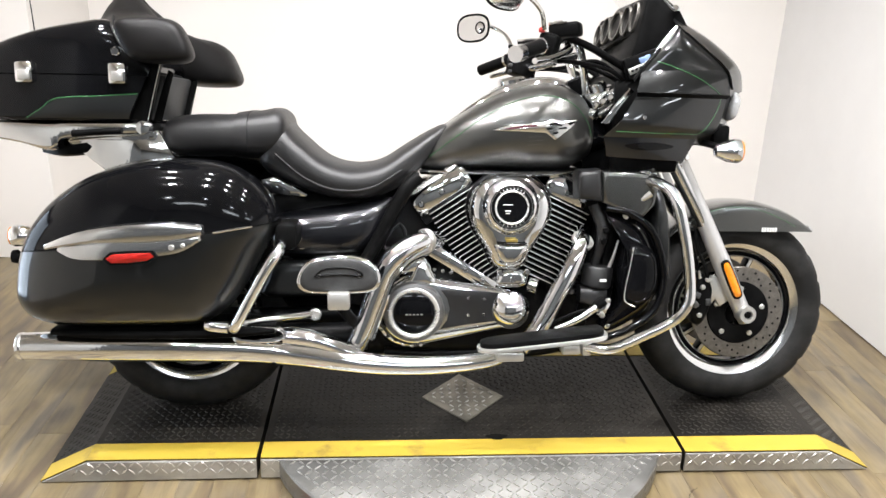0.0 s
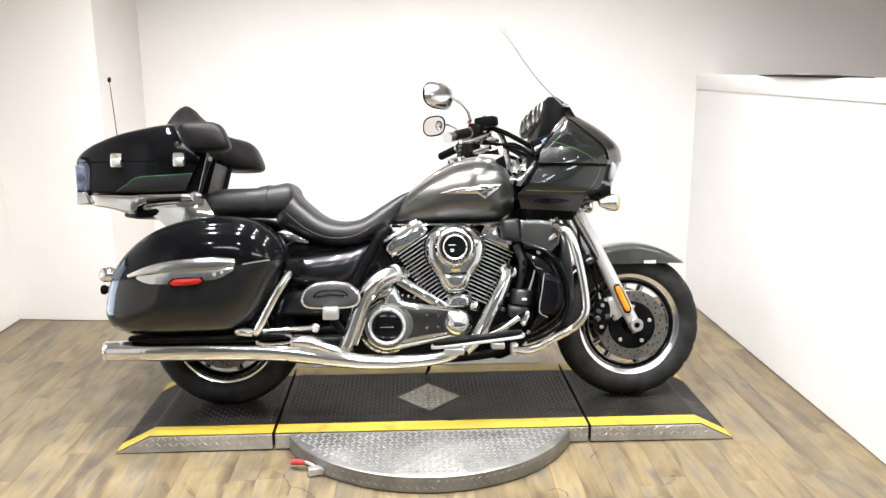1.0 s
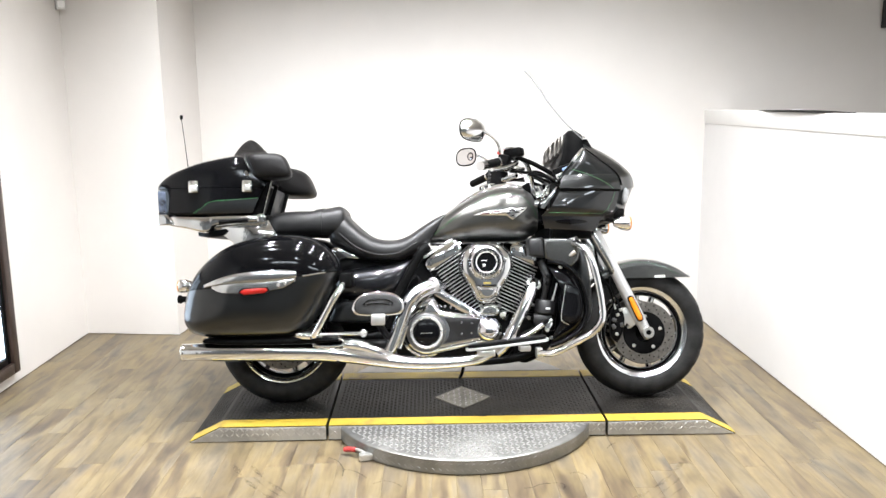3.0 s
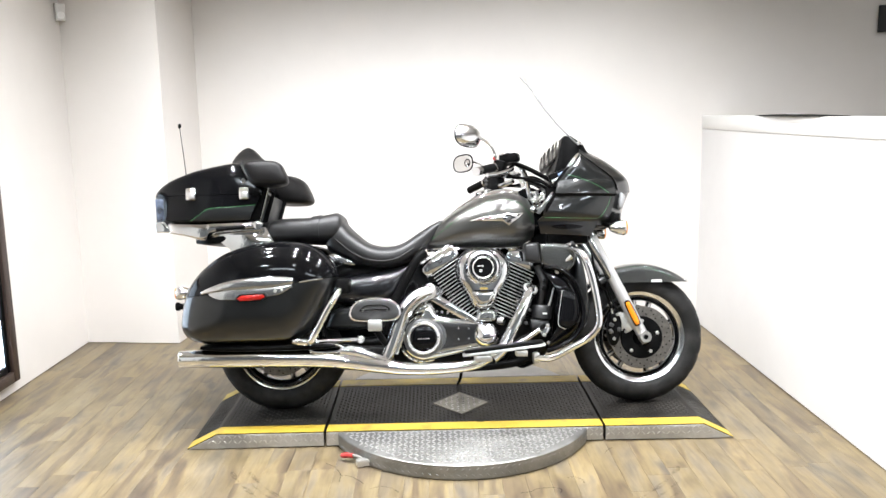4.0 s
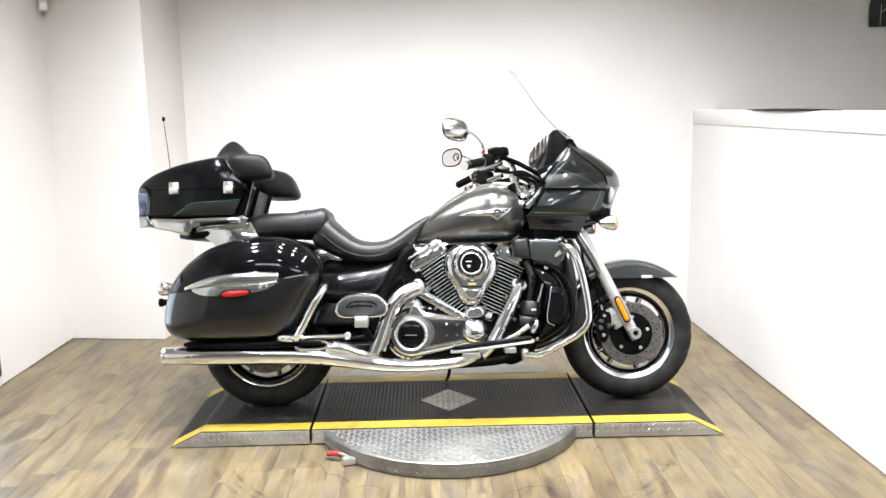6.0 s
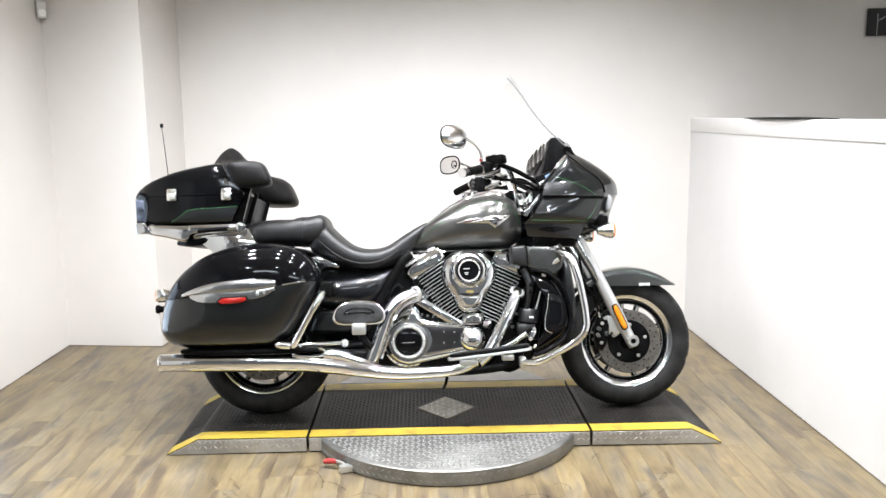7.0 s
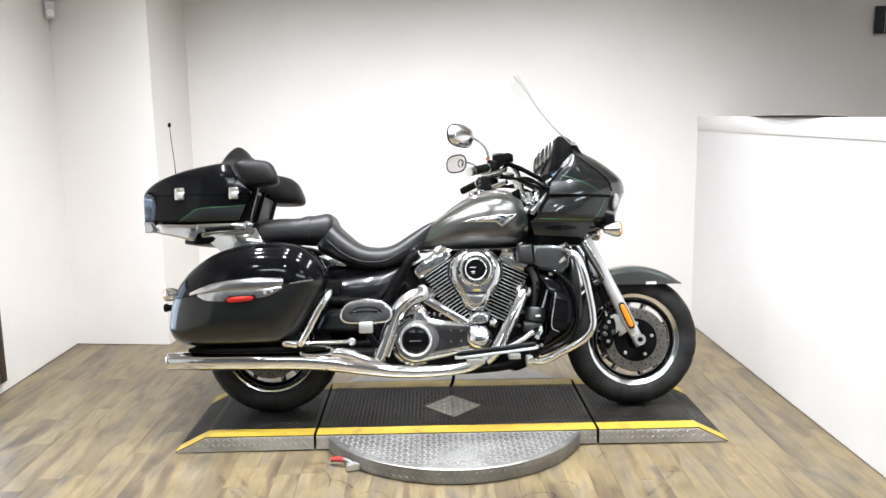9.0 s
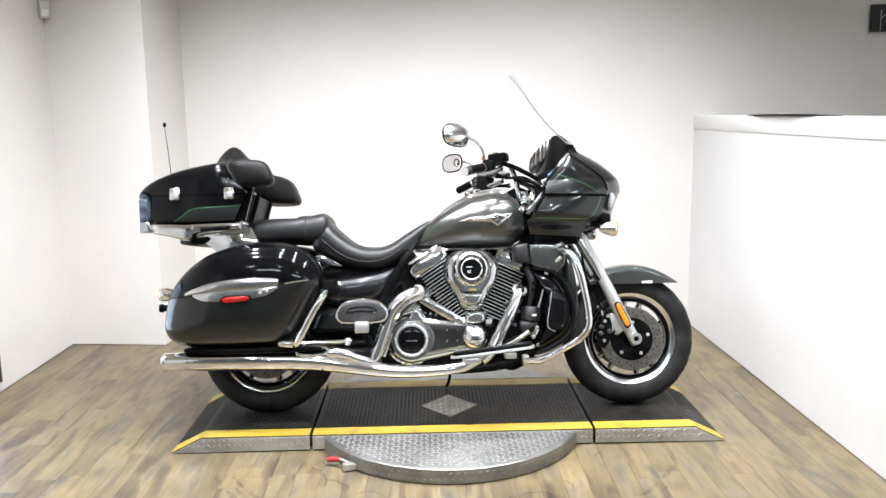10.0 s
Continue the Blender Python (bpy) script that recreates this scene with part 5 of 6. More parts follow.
# ---- fuel tank ----
tank_bm = loft_x([(-0.152, 0.760, 0.785, 0.045), (-0.135, 0.752, 0.82, 0.075), (-0.07, 0.750, 0.884, 0.112), (0.008, 0.752, 0.940, 0.145), (0.117, 0.752, 0.996, 0.175), (0.226, 0.752, 1.018, 0.185), (0.307, 0.760, 1.004, 0.172), (0.358, 0.785, 0.968, 0.140), (0.388, 0.815, 0.905, 0.090)], 2.5, 48, 6)
tree = tree_of(tank_bm)
tank = part("fuel_tank", tank_bm, SILVER, bike, "graphite metallic fuel tank with a green pinstripe")
for sg in (-1, 1):
    part("pinstripe", stripe(tree, [(-0.138, 0.775), (-0.05, 0.845), (0.04, 0.912), (0.14, 0.962), (0.225, 0.975), (0.295, 0.955), (0.345, 0.90), (0.362, 0.86)], 0.0012, sg), GREEN, tank, "thin green pinstripe")
    em = part("emblem", patch(tree, [(0.060, 0.874), (0.109, 0.889), (0.174, 0.897), (0.205, 0.899), (0.235, 0.909), (0.262, 0.903), (0.312, 0.908), (0.296, 0.890), (0.267, 0.868), (0.243, 0.849), (0.215, 0.870), (0.150, 0.872)], 0.004, sg, crown=0.004), MACHINED, tank, "chrome winged emblem")
    part("emblem_bar", patch(tree, [(0.222, 0.895), (0.243, 0.900), (0.262, 0.893), (0.258, 0.889), (0.243, 0.893), (0.226, 0.890)], 0.009, sg), BLACKMET, em)
    for ea, eb, ez in ((0.215, 0.232, 0.882), (0.252, 0.275, 0.884), (0.236, 0.250, 0.870)):
        part("emblem_bar", patch(tree, [(ea, ez), (eb, ez + 0.003), (eb, ez - 0.002), (ea, ez - 0.004)], 0.009, sg), BLACKMET, em)
    part("emblem_bar", patch(tree, [(0.278, 0.899), (0.303, 0.904), (0.288, 0.892)], 0.008, sg), BLACKMET, em)
    for bz in (0.859, 0.8475, 0.836):
        part("lettering_bar", patch(tree, [(0.167, bz - 0.002), (0.207, bz + 0.002), (0.207, bz), (0.167, bz - 0.004)], 0.001, sg), DARKRING, tank)
    part("emblem_bar", patch(tree, [(0.095, 0.880), (0.150, 0.890), (0.190, 0.892), (0.188, 0.888), (0.150, 0.884), (0.105, 0.878)], 0.009, sg), MAROON, em)
part("tank_console", loft_x([(-0.05, 0.86, 0.900, 0.025), (0.02, 0.90, 0.958, 0.045), (0.117, 0.95, 1.012, 0.062), (0.226, 0.97, 1.036, 0.068), (0.30, 0.96, 1.026, 0.060), (0.335, 0.95, 0.995, 0.04)], 2.6, 28, 5), CHROME, tank, "chrome tank console")
part("fuel_cap", lathe([(0, 0), (0.045, 0), (0.045, 0.012), (0.036, 0.02), (0, 0.022)], (0.14, 0, 1.012), (-0.15, 0, 1), 32), CHROME, tank, "chrome fuel cap")
# Black shell puts the dark reflection on the tank's front into its colour.
part("tank_front_dark", loft_x([(0.33, 0.79, 0.985, 0.135), (0.37, 0.80, 0.965, 0.125), (0.415, 0.815, 0.90, 0.10)], 3, 28, 4), GLOSS, bike, "gloss black shell standing in for the tank nose's dark reflection")
part("tank_skirt", loft_x([(-0.14, 0.735, 0.757, 0.085), (0.02, 0.735, 0.757, 0.13), (0.2, 0.735, 0.757, 0.16), (0.33, 0.745, 0.765, 0.13)], 3, 20, 4), CHROME, tank, "chrome strip under the tank")

# side panels behind the engine
sc = loft_x([(-0.575, 0.500, 0.618, 0.045, -0.105), (-0.54, 0.494, 0.626, 0.065, -0.108), (-0.45, 0.492, 0.640, 0.074, -0.110), (-0.35, 0.495, 0.653, 0.072, -0.108), (-0.28, 0.520, 0.664, 0.058, -0.103), (-0.240, 0.585, 0.672, 0.034, -0.098), (-0.228, 0.635, 0.668, 0.014, -0.095)], 2.3, 40, 5)
both("side_cover", sc, NIGHT, bike, "gloss black metallic side cover")
both("lower_side_cover", dome([(-0.56, 0.480), (-0.40, 0.488), (-0.31, 0.480), (-0.32, 0.40), (-0.40, 0.385), (-0.60, 0.380), (-0.60, 0.43)], -0.11, 0.08, 4.5, 3, 8), GREY, bike, "charcoal metallic lower side cover")
# Small chrome bar stands in for a lamp's glint on the side cover.
part("cover_glint", box((-0.47, -0.172, 0.528), (0.05, 0.004, 0.007), 0.002), CHROME, bike)
part("ignition_bracket", tube([(-0.205, -0.16, 0.60), (-0.235, -0.17, 0.575), (-0.25, -0.17, 0.53), (-0.20, -0.17, 0.535), (-0.19, -0.165, 0.575), (-0.205, -0.16, 0.60)], 0.005, 8), BLACKMET, bike)

# passenger floorboard, folded up
fp = [(-0.490, 0.455), (-0.478, 0.495), (-0.445, 0.522), (-0.375, 0.533), (-0.305, 0.524), (-0.268, 0.495), (-0.260, 0.455), (-0.280, 0.432), (-0.33, 0.425), (-0.42, 0.424), (-0.47, 0.430)]
for sg in (-1, 1):
    fb = dome(fp, -0.315, 0.016, 6, 4, 6)
    board = part("passenger_footboard", fb if sg < 0 else flip(fb), CHROME, bike, "folded passenger footboard with silver rim")
    fpad = dome([(-0.375 + (x + 0.375) * 0.92, 0.477 + (z - 0.477) * 0.87) for x, z in fp], -0.325, 0.012, 5, 4, 6)
    part("rubber_pad", fpad if sg < 0 else flip(fpad), PADGREY, board, "black rubber pad")
    part("pad_groove", tube([(-0.44, sg * 0.338, 0.475), (-0.41, sg * 0.338, 0.497), (-0.34, sg * 0.338, 0.499), (-0.31, sg * 0.338, 0.478), (-0.375, sg * 0.338, 0.482), (-0.44, sg * 0.338, 0.475)], 0.003, 6), BLACKMET, board)
    for bx in (-0.428, -0.318):
        part("pad_screw", disc(0.006, 0.004, (bx, sg * 0.335, 0.478), (0, sg, 0), 0.001, 12), CHROME, board)
    part("hinge_block", box((-0.374, sg * 0.335, 0.410), (0.060, 0.045, 0.050), 0.006), SATIN, board, "silver hinge block")
    part("hinge_arm", tube([(-0.374, sg * 0.32, 0.395), (-0.34, sg * 0.25, 0.33), (-0.30, sg * 0.15, 0.28)], 0.016, 10), BLACKMET, board)

# rider footboards, brake pedal, crash bars
for sg in (-1, 1):
    st = [(0.012, 0.0), (0.05, 0.045), (0.20, 0.052), (0.34, 0.050), (0.378, 0.02), (0.378, -0.035), (0.34, -0.05), (0.06, -0.048)]
    st = [(p.x, p.y) for p in smooth_path([(x, y, 0) for x, y in st], 4, True)]
    q = Matrix.Translation((0, sg * 0.345, 0.262)) @ pose(0, 0, 0, 0, -6.5, 0)
    plate_ = plan([(x, sg * y) for x, y in st], 0.003, 0.014, 0.003)
    bmesh.ops.recalc_face_normals(plate_, faces=plate_.faces[:])
    bmesh.ops.transform(plate_, matrix=q, verts=plate_.verts[:])
    board = part("rider_footboard", plate_, SATIN, bike, "silver rider footboard")
    rub = plan([(0.195 + (x - 0.195) * 0.95, sg * y * 0.9) for x, y in st], 0.014, 0.028, 0.004)
    bmesh.ops.recalc_face_normals(rub, faces=rub.faces[:])
    bmesh.ops.transform(rub, matrix=q, verts=rub.verts[:])
    part("rubber_mat", rub, PLASTIC, board, "black rubber mat")
    for bx in (0.10, 0.27):
        part("board_bracket", box((bx, sg * 0.355, 0.246 + bx * 0.114), (0.075 if bx < 0.2 else 0.05, 0.06, 0.026), 0.005), SATIN, board)
        part("board_bolt", disc(0.012, 0.012, (bx + 0.01, sg * 0.325, 0.248 + bx * 0.114), (0, sg, 0), 0.003, 14), CHROME, board)
    bar = part("crash_bar", tube([(0.50, sg * 0.17, 0.735), (0.535, sg * 0.24, 0.732), (0.570, sg * 0.285, 0.698), (0.602, sg * 0.30, 0.590), (0.626, sg * 0.30, 0.450), (0.622, sg * 0.30, 0.385), (0.585, sg * 0.29, 0.335), (0.50, sg * 0.275, 0.285), (0.415, sg * 0.26, 0.243), (0.35, sg * 0.22, 0.238)],
                                 0.0165, 18), CHROME, bike, "chrome engine guard bar")
    part("bar_clamp", tube([(0.49, sg * 0.16, 0.740), (0.535, sg * 0.20, 0.748)], 0.024, 14), CHROME, bar)
    part("bar_foot", box((0.352, sg * 0.21, 0.238), (0.03, 0.05, 0.05), 0.008), SATIN, bar)
    strap = tube([(0.525, sg * 0.22, 0.70), (0.47, sg * 0.20, 0.655), (0.452, sg * 0.19, 0.60)], 0.010, 10)
    part("bar_strut", strap, SATIN, bar)
pedal = part("brake_pedal", tube([(0.25, -0.26, 0.305), (0.31, -0.27, 0.335), (0.365, -0.27, 0.372)], [0.007, 0.009, 0.012], 12), MACHINED, bike, "polished brake pedal arm")
part("pedal_pad", box((0.375, -0.27, 0.385), (0.030, 0.055, 0.016), 0.005, pose(0, 0, 0, 0, -35, 0)), BLACKMET, pedal, "worn silver pedal pad")
part("pedal_rod", tube([(0.22, -0.22, 0.30), (0.30, -0.225, 0.34), (0.345, -0.22, 0.352)], 0.004, 10), BLACKMET, pedal)
part("horn", lathe([(0, -0.034), (0.040, -0.034), (0.045, -0.028), (0.046, 0.022), (0.040, 0.030), (0, 0.032)], (0.388, -0.168, 0.447), (0.1, 0, 1), 32), VINYL, bike, "black horn canister")
part("horn_label", box((0.396, -0.2145, 0.440), (0.020, 0.002, 0.008), 0), PALEMARK, bike, "pale label bar")
part("horn_boot", loft_x([(0.335, 0.365, 0.415, 0.030, -0.165), (0.375, 0.355, 0.418, 0.042, -0.165), (0.415, 0.370, 0.415, 0.030, -0.165)], 3, 20, 3), VINYL, bike, "dark rubber boot")
part("coolant_hose", tube([(0.380, -0.165, 0.478), (0.392, -0.175, 0.535), (0.398, -0.175, 0.59), (0.375, -0.16, 0.66)], [0.013, 0.014, 0.019, 0.020], 14), VINYL, bike, "black coolant hose")
for hx, hz in ((0.397, 0.555), (0.402, 0.588)):
    part("hose_plug", disc(0.0105, 0.008, (hx, -0.194, hz), (0, -1, 0), 0.003, 16), BLACKMET, bike, "round black plug")
part("shield_stay", tube([(0.444, -0.185, 0.556), (0.432, -0.185, 0.510), (0.420, -0.180, 0.470)], [0.0035, 0.0045, 0.006], 8), SATIN, bike, "pale metal stay")
for bx, bz, br in ((0.315, 0.395, 0.009), (0.335, 0.454, 0.008), (0.300, 0.43, 0.007)):
    part("case_bolt", disc(br, 0.014, (bx, -0.150, bz), edge=0.003, segs=12), DARKRING, bike, "dark steel bolt")
part("link_block", box((0.392, -0.235, 0.362), (0.026, 0.030, 0.050), 0.006, pose(0, 0, 0, 0, 28, 0)), CHROME, pedal, "bright pedal linkage block")
part("link_nut", disc(0.009, 0.010, (0.386, -0.252, 0.345), edge=0.003, segs=6), SATIN, pedal)
part("link_nut", disc(0.008, 0.010, (0.403, -0.250, 0.388), edge=0.003, segs=6), SATIN, pedal)
part("pivot_bolt", disc(0.0085, 0.010, (0.405, -0.245, 0.310), edge=0.003, segs=14), CHROME, pedal, "chrome pivot bolt")
part("radiator_shroud", loft_x([(0.23, 0.20, 0.44, 0.08), (0.31, 0.17, 0.50, 0.105), (0.40, 0.22, 0.58, 0.12), (0.46, 0.29, 0.64, 0.12)], 4, 24, 4), BLACKMET, bike, "black radiator shroud")
part("radiator", box((0.435, 0, 0.50), (0.05, 0.30, 0.34), 0.01, pose(0, 0, 0, 0, 8, 0)), BLACKMET, bike, "black radiator")
for k in range(14):
    part("radiator_fin", box((0.33, -0.125, 0.545 - 0.0125 * k), (0.03, 0.035, 0.004), 0, pose(0, 0, 0, 0, 20, 0)), BLACKMET, bike)

# lower leg fairings
for sg in (-1, 1):
    def put(name, bm, material, parent, label=""):
        return part(name, bm if sg < 0 else flip(bm), material, parent, label)
    low = put("lower_fairing", dome([(0.375, 0.762), (0.45, 0.764), (0.546, 0.754), (0.549, 0.712), (0.541, 0.663), (0.509, 0.629), (0.477, 0.621), (0.434, 0.646), (0.382, 0.672)], -0.13, 0.090, 12, 1, 9), PEWTER, bike, "charcoal metallic lower fairing")
    put("fairing_flap", dome([(0.306, 0.752), (0.314, 0.764), (0.376, 0.768), (0.386, 0.672), (0.310, 0.680)], -0.15, 0.078, 6, 1, 6), VINYL, low, "satin black vent flap")
    put("leg_shield", dome([(0.385, 0.66), (0.45, 0.652), (0.512, 0.618), (0.556, 0.54), (0.580, 0.435), (0.552, 0.350), (0.490, 0.300), (0.420, 0.268), (0.405, 0.30), (0.452, 0.35), (0.445, 0.45), (0.452, 0.56), (0.42, 0.62)], -0.13, 0.10, 3.0, 4, 8, centre=(0.50, 0.46)), GLOSS, low, "gloss black leg shield")
    put("shield_lip", tube([(0.40, -0.205, 0.655), (0.47, -0.225, 0.640), (0.532, -0.235, 0.585), (0.565, -0.235, 0.50), (0.572, -0.235, 0.42), (0.54, -0.235, 0.345), (0.47, -0.235, 0.295), (0.40, -0.235, 0.270)], 0.011, 12), GLOSS, low)
    put("glove_box", dome([(0.462, 0.545), (0.50, 0.552), (0.548, 0.52), (0.556, 0.43), (0.52, 0.372), (0.47, 0.372), (0.450, 0.40), (0.462, 0.47)], -0.205, 0.045, 4, 4, 7), GLOSS, low, "gloss black storage pocket")
    put("pocket_trim", tube([(0.472, -0.247, 0.545), (0.462, -0.25, 0.48), (0.452, -0.25, 0.42), (0.455, -0.248, 0.385), (0.485, -0.247, 0.368)], 0.0022, 8), POLISH, low, "thin polished pocket rim")
    put("inner_duct", dome([(0.545, 0.72), (0.58, 0.70), (0.605, 0.56), (0.61, 0.42), (0.58, 0.36), (0.555, 0.48), (0.54, 0.60)], -0.05, 0.16, 4, 3, 7), GREY, low, "charcoal inner fairing panel")

# ---- main fairing ----
K = [((0.385, 0.232, 0.806), (0.62, 0.200, 0.792), (0.775, 0.825)),
     ((0.368, 0.246, 0.862), (0.655, 0.205, 0.858), (0.800, 0.850)),
     ((0.410, 0.262, 0.905), (0.706, 0.215, 0.887), (0.808, 0.915)),
     ((0.455, 0.256, 0.978), (0.730, 0.220, 0.974), (0.838, 0.995)),
     ((0.447, 0.268, 0.989), (0.738, 0.222, 0.984), (0.847, 1.012)),
     ((0.462, 0.268, 1.045), (0.720, 0.225, 1.053), (0.828, 1.077)),
     ((0.512, 0.262, 1.104), (0.645, 0.232, 1.113), (0.730, 1.158)),
     ((0.562, 0.242, 1.163), (0.572, 0.232, 1.168), (0.590, 1.232))]
N_SUB = 8
cols = list(zip(*[_spline([row[c] for row in [r + s_ + c_ for r, s_, c_ in K]], N_SUB) for c in range(8)]))
top_rows = [[tuple(p) for p in smooth_path([(xs, -ys, zs), (xs + (xc - xs) * 0.72, -ys * 0.55, zs + (zc - zs) * 0.72), (xc, 0, zc), (xs + (xc - xs) * 0.72, ys * 0.55, zs + (zc - zs) * 0.72), (xs, ys, zs)], 6)]
            for xr, yr, zr, xs, ys, zs, xc, zc in cols]


def facet(k0, k1, crown, low=0.0, high=0.0):
    """A pressed panel between two lines of the fairing: straight along its rear edge, slightly crowned, its lower or upper edge standing proud."""
    rows, steps = [], N_SUB * (k1 - k0)
    for j in range(steps + 1):
        v, c = j / steps, cols[N_SUB * k0 + j]
        k = min(k0 + j // N_SUB, len(K) - 2)
        f = (N_SUB * k0 + j - N_SUB * k) / N_SUB
        rear = Vector(K[k][0]).lerp(Vector(K[k + 1][0]), f)
        front, row = Vector(c[3:6]), []
        for i in range(21):
            u = i / 20
            p = rear.lerp(front, u)
            out = 0.020 * 4 * u * (1 - u) + crown * 4 * v * (1 - v) + (low * (1 - v) + high * v) * (1 - u) ** 0.6
            row.append((p.x, -(p.y + out), p.z))
        rows.append(row)
    return rows


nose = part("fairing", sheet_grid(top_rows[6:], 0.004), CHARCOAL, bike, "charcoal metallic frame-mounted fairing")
lower_rows, cheek_rows, wedge_rows, upper_rows = facet(0, 1, 0.004, -0.006), facet(1, 3, 0.004, 0.004, 0.002), facet(4, 5, 0.002, 0.016, 0.0), facet(5, 7, 0.002, -0.004)
tree = tree_of(skin(cheek_rows + wedge_rows + upper_rows, cap=False, loop=False))
tree_lo = tree_of(skin(lower_rows + cheek_rows, cap=False, loop=False))
for sg in (-1, 1):
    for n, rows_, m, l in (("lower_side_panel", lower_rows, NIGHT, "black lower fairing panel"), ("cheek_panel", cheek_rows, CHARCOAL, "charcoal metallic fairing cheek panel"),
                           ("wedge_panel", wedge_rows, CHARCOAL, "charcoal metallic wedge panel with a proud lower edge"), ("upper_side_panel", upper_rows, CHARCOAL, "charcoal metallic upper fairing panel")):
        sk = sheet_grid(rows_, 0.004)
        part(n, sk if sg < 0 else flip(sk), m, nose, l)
    # Step under the wedge closed in black, so its shade is painted in.
    sk = sheet_grid([cheek_rows[-1], wedge_rows[0]], 0.003)
    part("recess_shade", sk if sg < 0 else flip(sk), BLACKMET, nose, "black strip standing in for shade under the wedge panel")
    bits = [("pinstripe", stripe(tree, [(0.505, 1.072), (0.56, 1.055), (0.64, 1.022), (0.712, 0.978)], 0.0013), GREEN, "thin green pinstripe"),
            ("pinstripe", stripe(tree, [(0.712, 0.978), (0.695, 0.93), (0.665, 0.885), (0.645, 0.872)], 0.0012), GREEN, "thin green pinstripe"),
            ("pinstripe", stripe(tree, [(0.645, 0.872), (0.52, 0.874), (0.40, 0.878)], 0.0012), GREEN, "thin green pinstripe"),
            ("air_slot", patch(tree_lo, [(0.43, 0.838), (0.47, 0.846), (0.53, 0.846), (0.58, 0.836), (0.53, 0.826), (0.47, 0.826)], 0.0012, res=3), GLOSS, "black slot in the lower panel"),
            ("edge_trim", tube([(0.505, -0.262, 1.100), (0.533, -0.256, 1.133), (0.562, -0.246, 1.167)], [0.006, 0.010, 0.007], 10), CHROME, "chrome fairing edge trim"),
            ("edge_bead", tube([(0.438, -0.272, 1.018), (0.462, -0.268, 1.048), (0.512, -0.262, 1.108)], 0.006, 10), GLOSS, "gloss black fairing edge bead"),
            ("panel_screw", disc(0.006, 0.004, onto(tree, 0.476, 0.918), edge=0.001, segs=12), CHROME, ""),
            ("crease_edge", tube([(0.572, -0.234, 1.170), (0.645, -0.234, 1.115), (0.720, -0.228, 1.055), (0.742, -0.225, 1.000)], 0.004, 8), GLOSS, "")]
    for n, b, m, l in bits:
        part(n, b if sg < 0 else flip(b), m, nose, l)
    lamp_ = dome([(0.766, 1.000), (0.784, 0.980), (0.780, 0.945), (0.770, 0.915), (0.752, 0.912), (0.748, 0.945), (0.755, 0.980)], -0.10, 0.108, 5, 3, 8)
    part("headlamp", lamp_ if sg < 0 else flip(lamp_), WHITELENS, nose, "clear headlamp lens")
    part("mount_block", box((0.515, sg * 0.150, 0.785), (0.190, 0.070, 0.055), 0.010), PLASTIC, nose, "black fairing mount")
    part("lamp_bracket", box((0.738, sg * 0.150, 0.868), (0.050, 0.070, 0.060), 0.008), PLASTIC, nose, "black lamp bracket")
    sig = part("front_signal", lathe([(0, -0.055), (0.016, -0.05), (0.032, -0.015), (0.036, 0.012), (0.034, 0.02), (0, 0.02)], (0.750, sg * 0.235, 0.826), (1, 0, 0), 28), CHROME, bike, "chrome front turn signal")
    part("signal_lens", lathe([(0.033, 0.018), (0.030, 0.026), (0.015, 0.032), (0, 0.033)], (0.750, sg * 0.235, 0.826), (1, 0, 0), 28), AMBER, sig, "amber lens")
    part("signal_stalk", tube([(0.735, sg * 0.225, 0.83), (0.69, sg * 0.18, 0.845), (0.65, sg * 0.14, 0.85)], 0.010, 10), BLACKMET, sig)
    hb = part("handlebar", tube([(0.36, sg * 0.05, 0.985), (0.335, sg * 0.09, 1.085), (0.295, sg * 0.15, 1.135), (0.235, sg * 0.22, 1.128), (0.165, sg * 0.31, 1.102), (0.10, sg * 0.41, 1.078)], 0.0125, 14), CHROME, bike, "chrome handlebar")
    part("grip", tube([(0.176, sg * 0.296, 1.106), (0.092, sg * 0.421, 1.075)], 0.0195, 18), PLASTIC, hb, "black rubber grip")
    part("grip_ring", ring(0.017, 0.0225, 0.012, (0.172, sg * 0.302, 1.1045), (-0.55, sg * 0.82, -0.2), 22), CHROME, hb)
    if sg < 0:
        part("grip_end", tube([(0.100, sg * 0.409, 1.078), (0.080, sg * 0.438, 1.071)], 0.0215, 20), CHROME, hb, "chrome bar end")
    sw = part("switch_box", box((0.198, sg * 0.262, 1.105) if sg < 0 else (0.212, 0.255, 1.088), (0.055, 0.055, 0.075) if sg < 0 else (0.085, 0.070, 0.088), 0.012, pose(0, 0, 0, 0, 15, sg * 28)), PLASTIC, hb, "black switch housing")
    part("switch_button", box((0.175, sg * 0.282, 1.148), (0.016, 0.016, 0.014), 0.004), REDGRIP if sg < 0 else PLASTIC, sw, "red kill switch" if sg < 0 else "")
    if sg > 0:
        for bz in (1.064, 1.084, 1.104, 1.122):
            part("switch_button", box((0.170, 0.236, bz), (0.012, 0.020, 0.012), 0.003, pose(0, 0, 0, 0, 15, 28)), PADGREY, sw, "grey push button")
    part("reservoir", box((0.245, sg * 0.262, 1.150), (0.085, 0.060, 0.038), 0.008, pose(0, 0, 0, 0, -6, sg * 25)), PLASTIC, sw, "black fluid reservoir")
    part("reservoir_cap", box((0.225, sg * 0.262, 1.168), (0.05, 0.05, 0.010), 0.004, pose(0, 0, 0, 0, -6, sg * 25)), CHROME, sw)
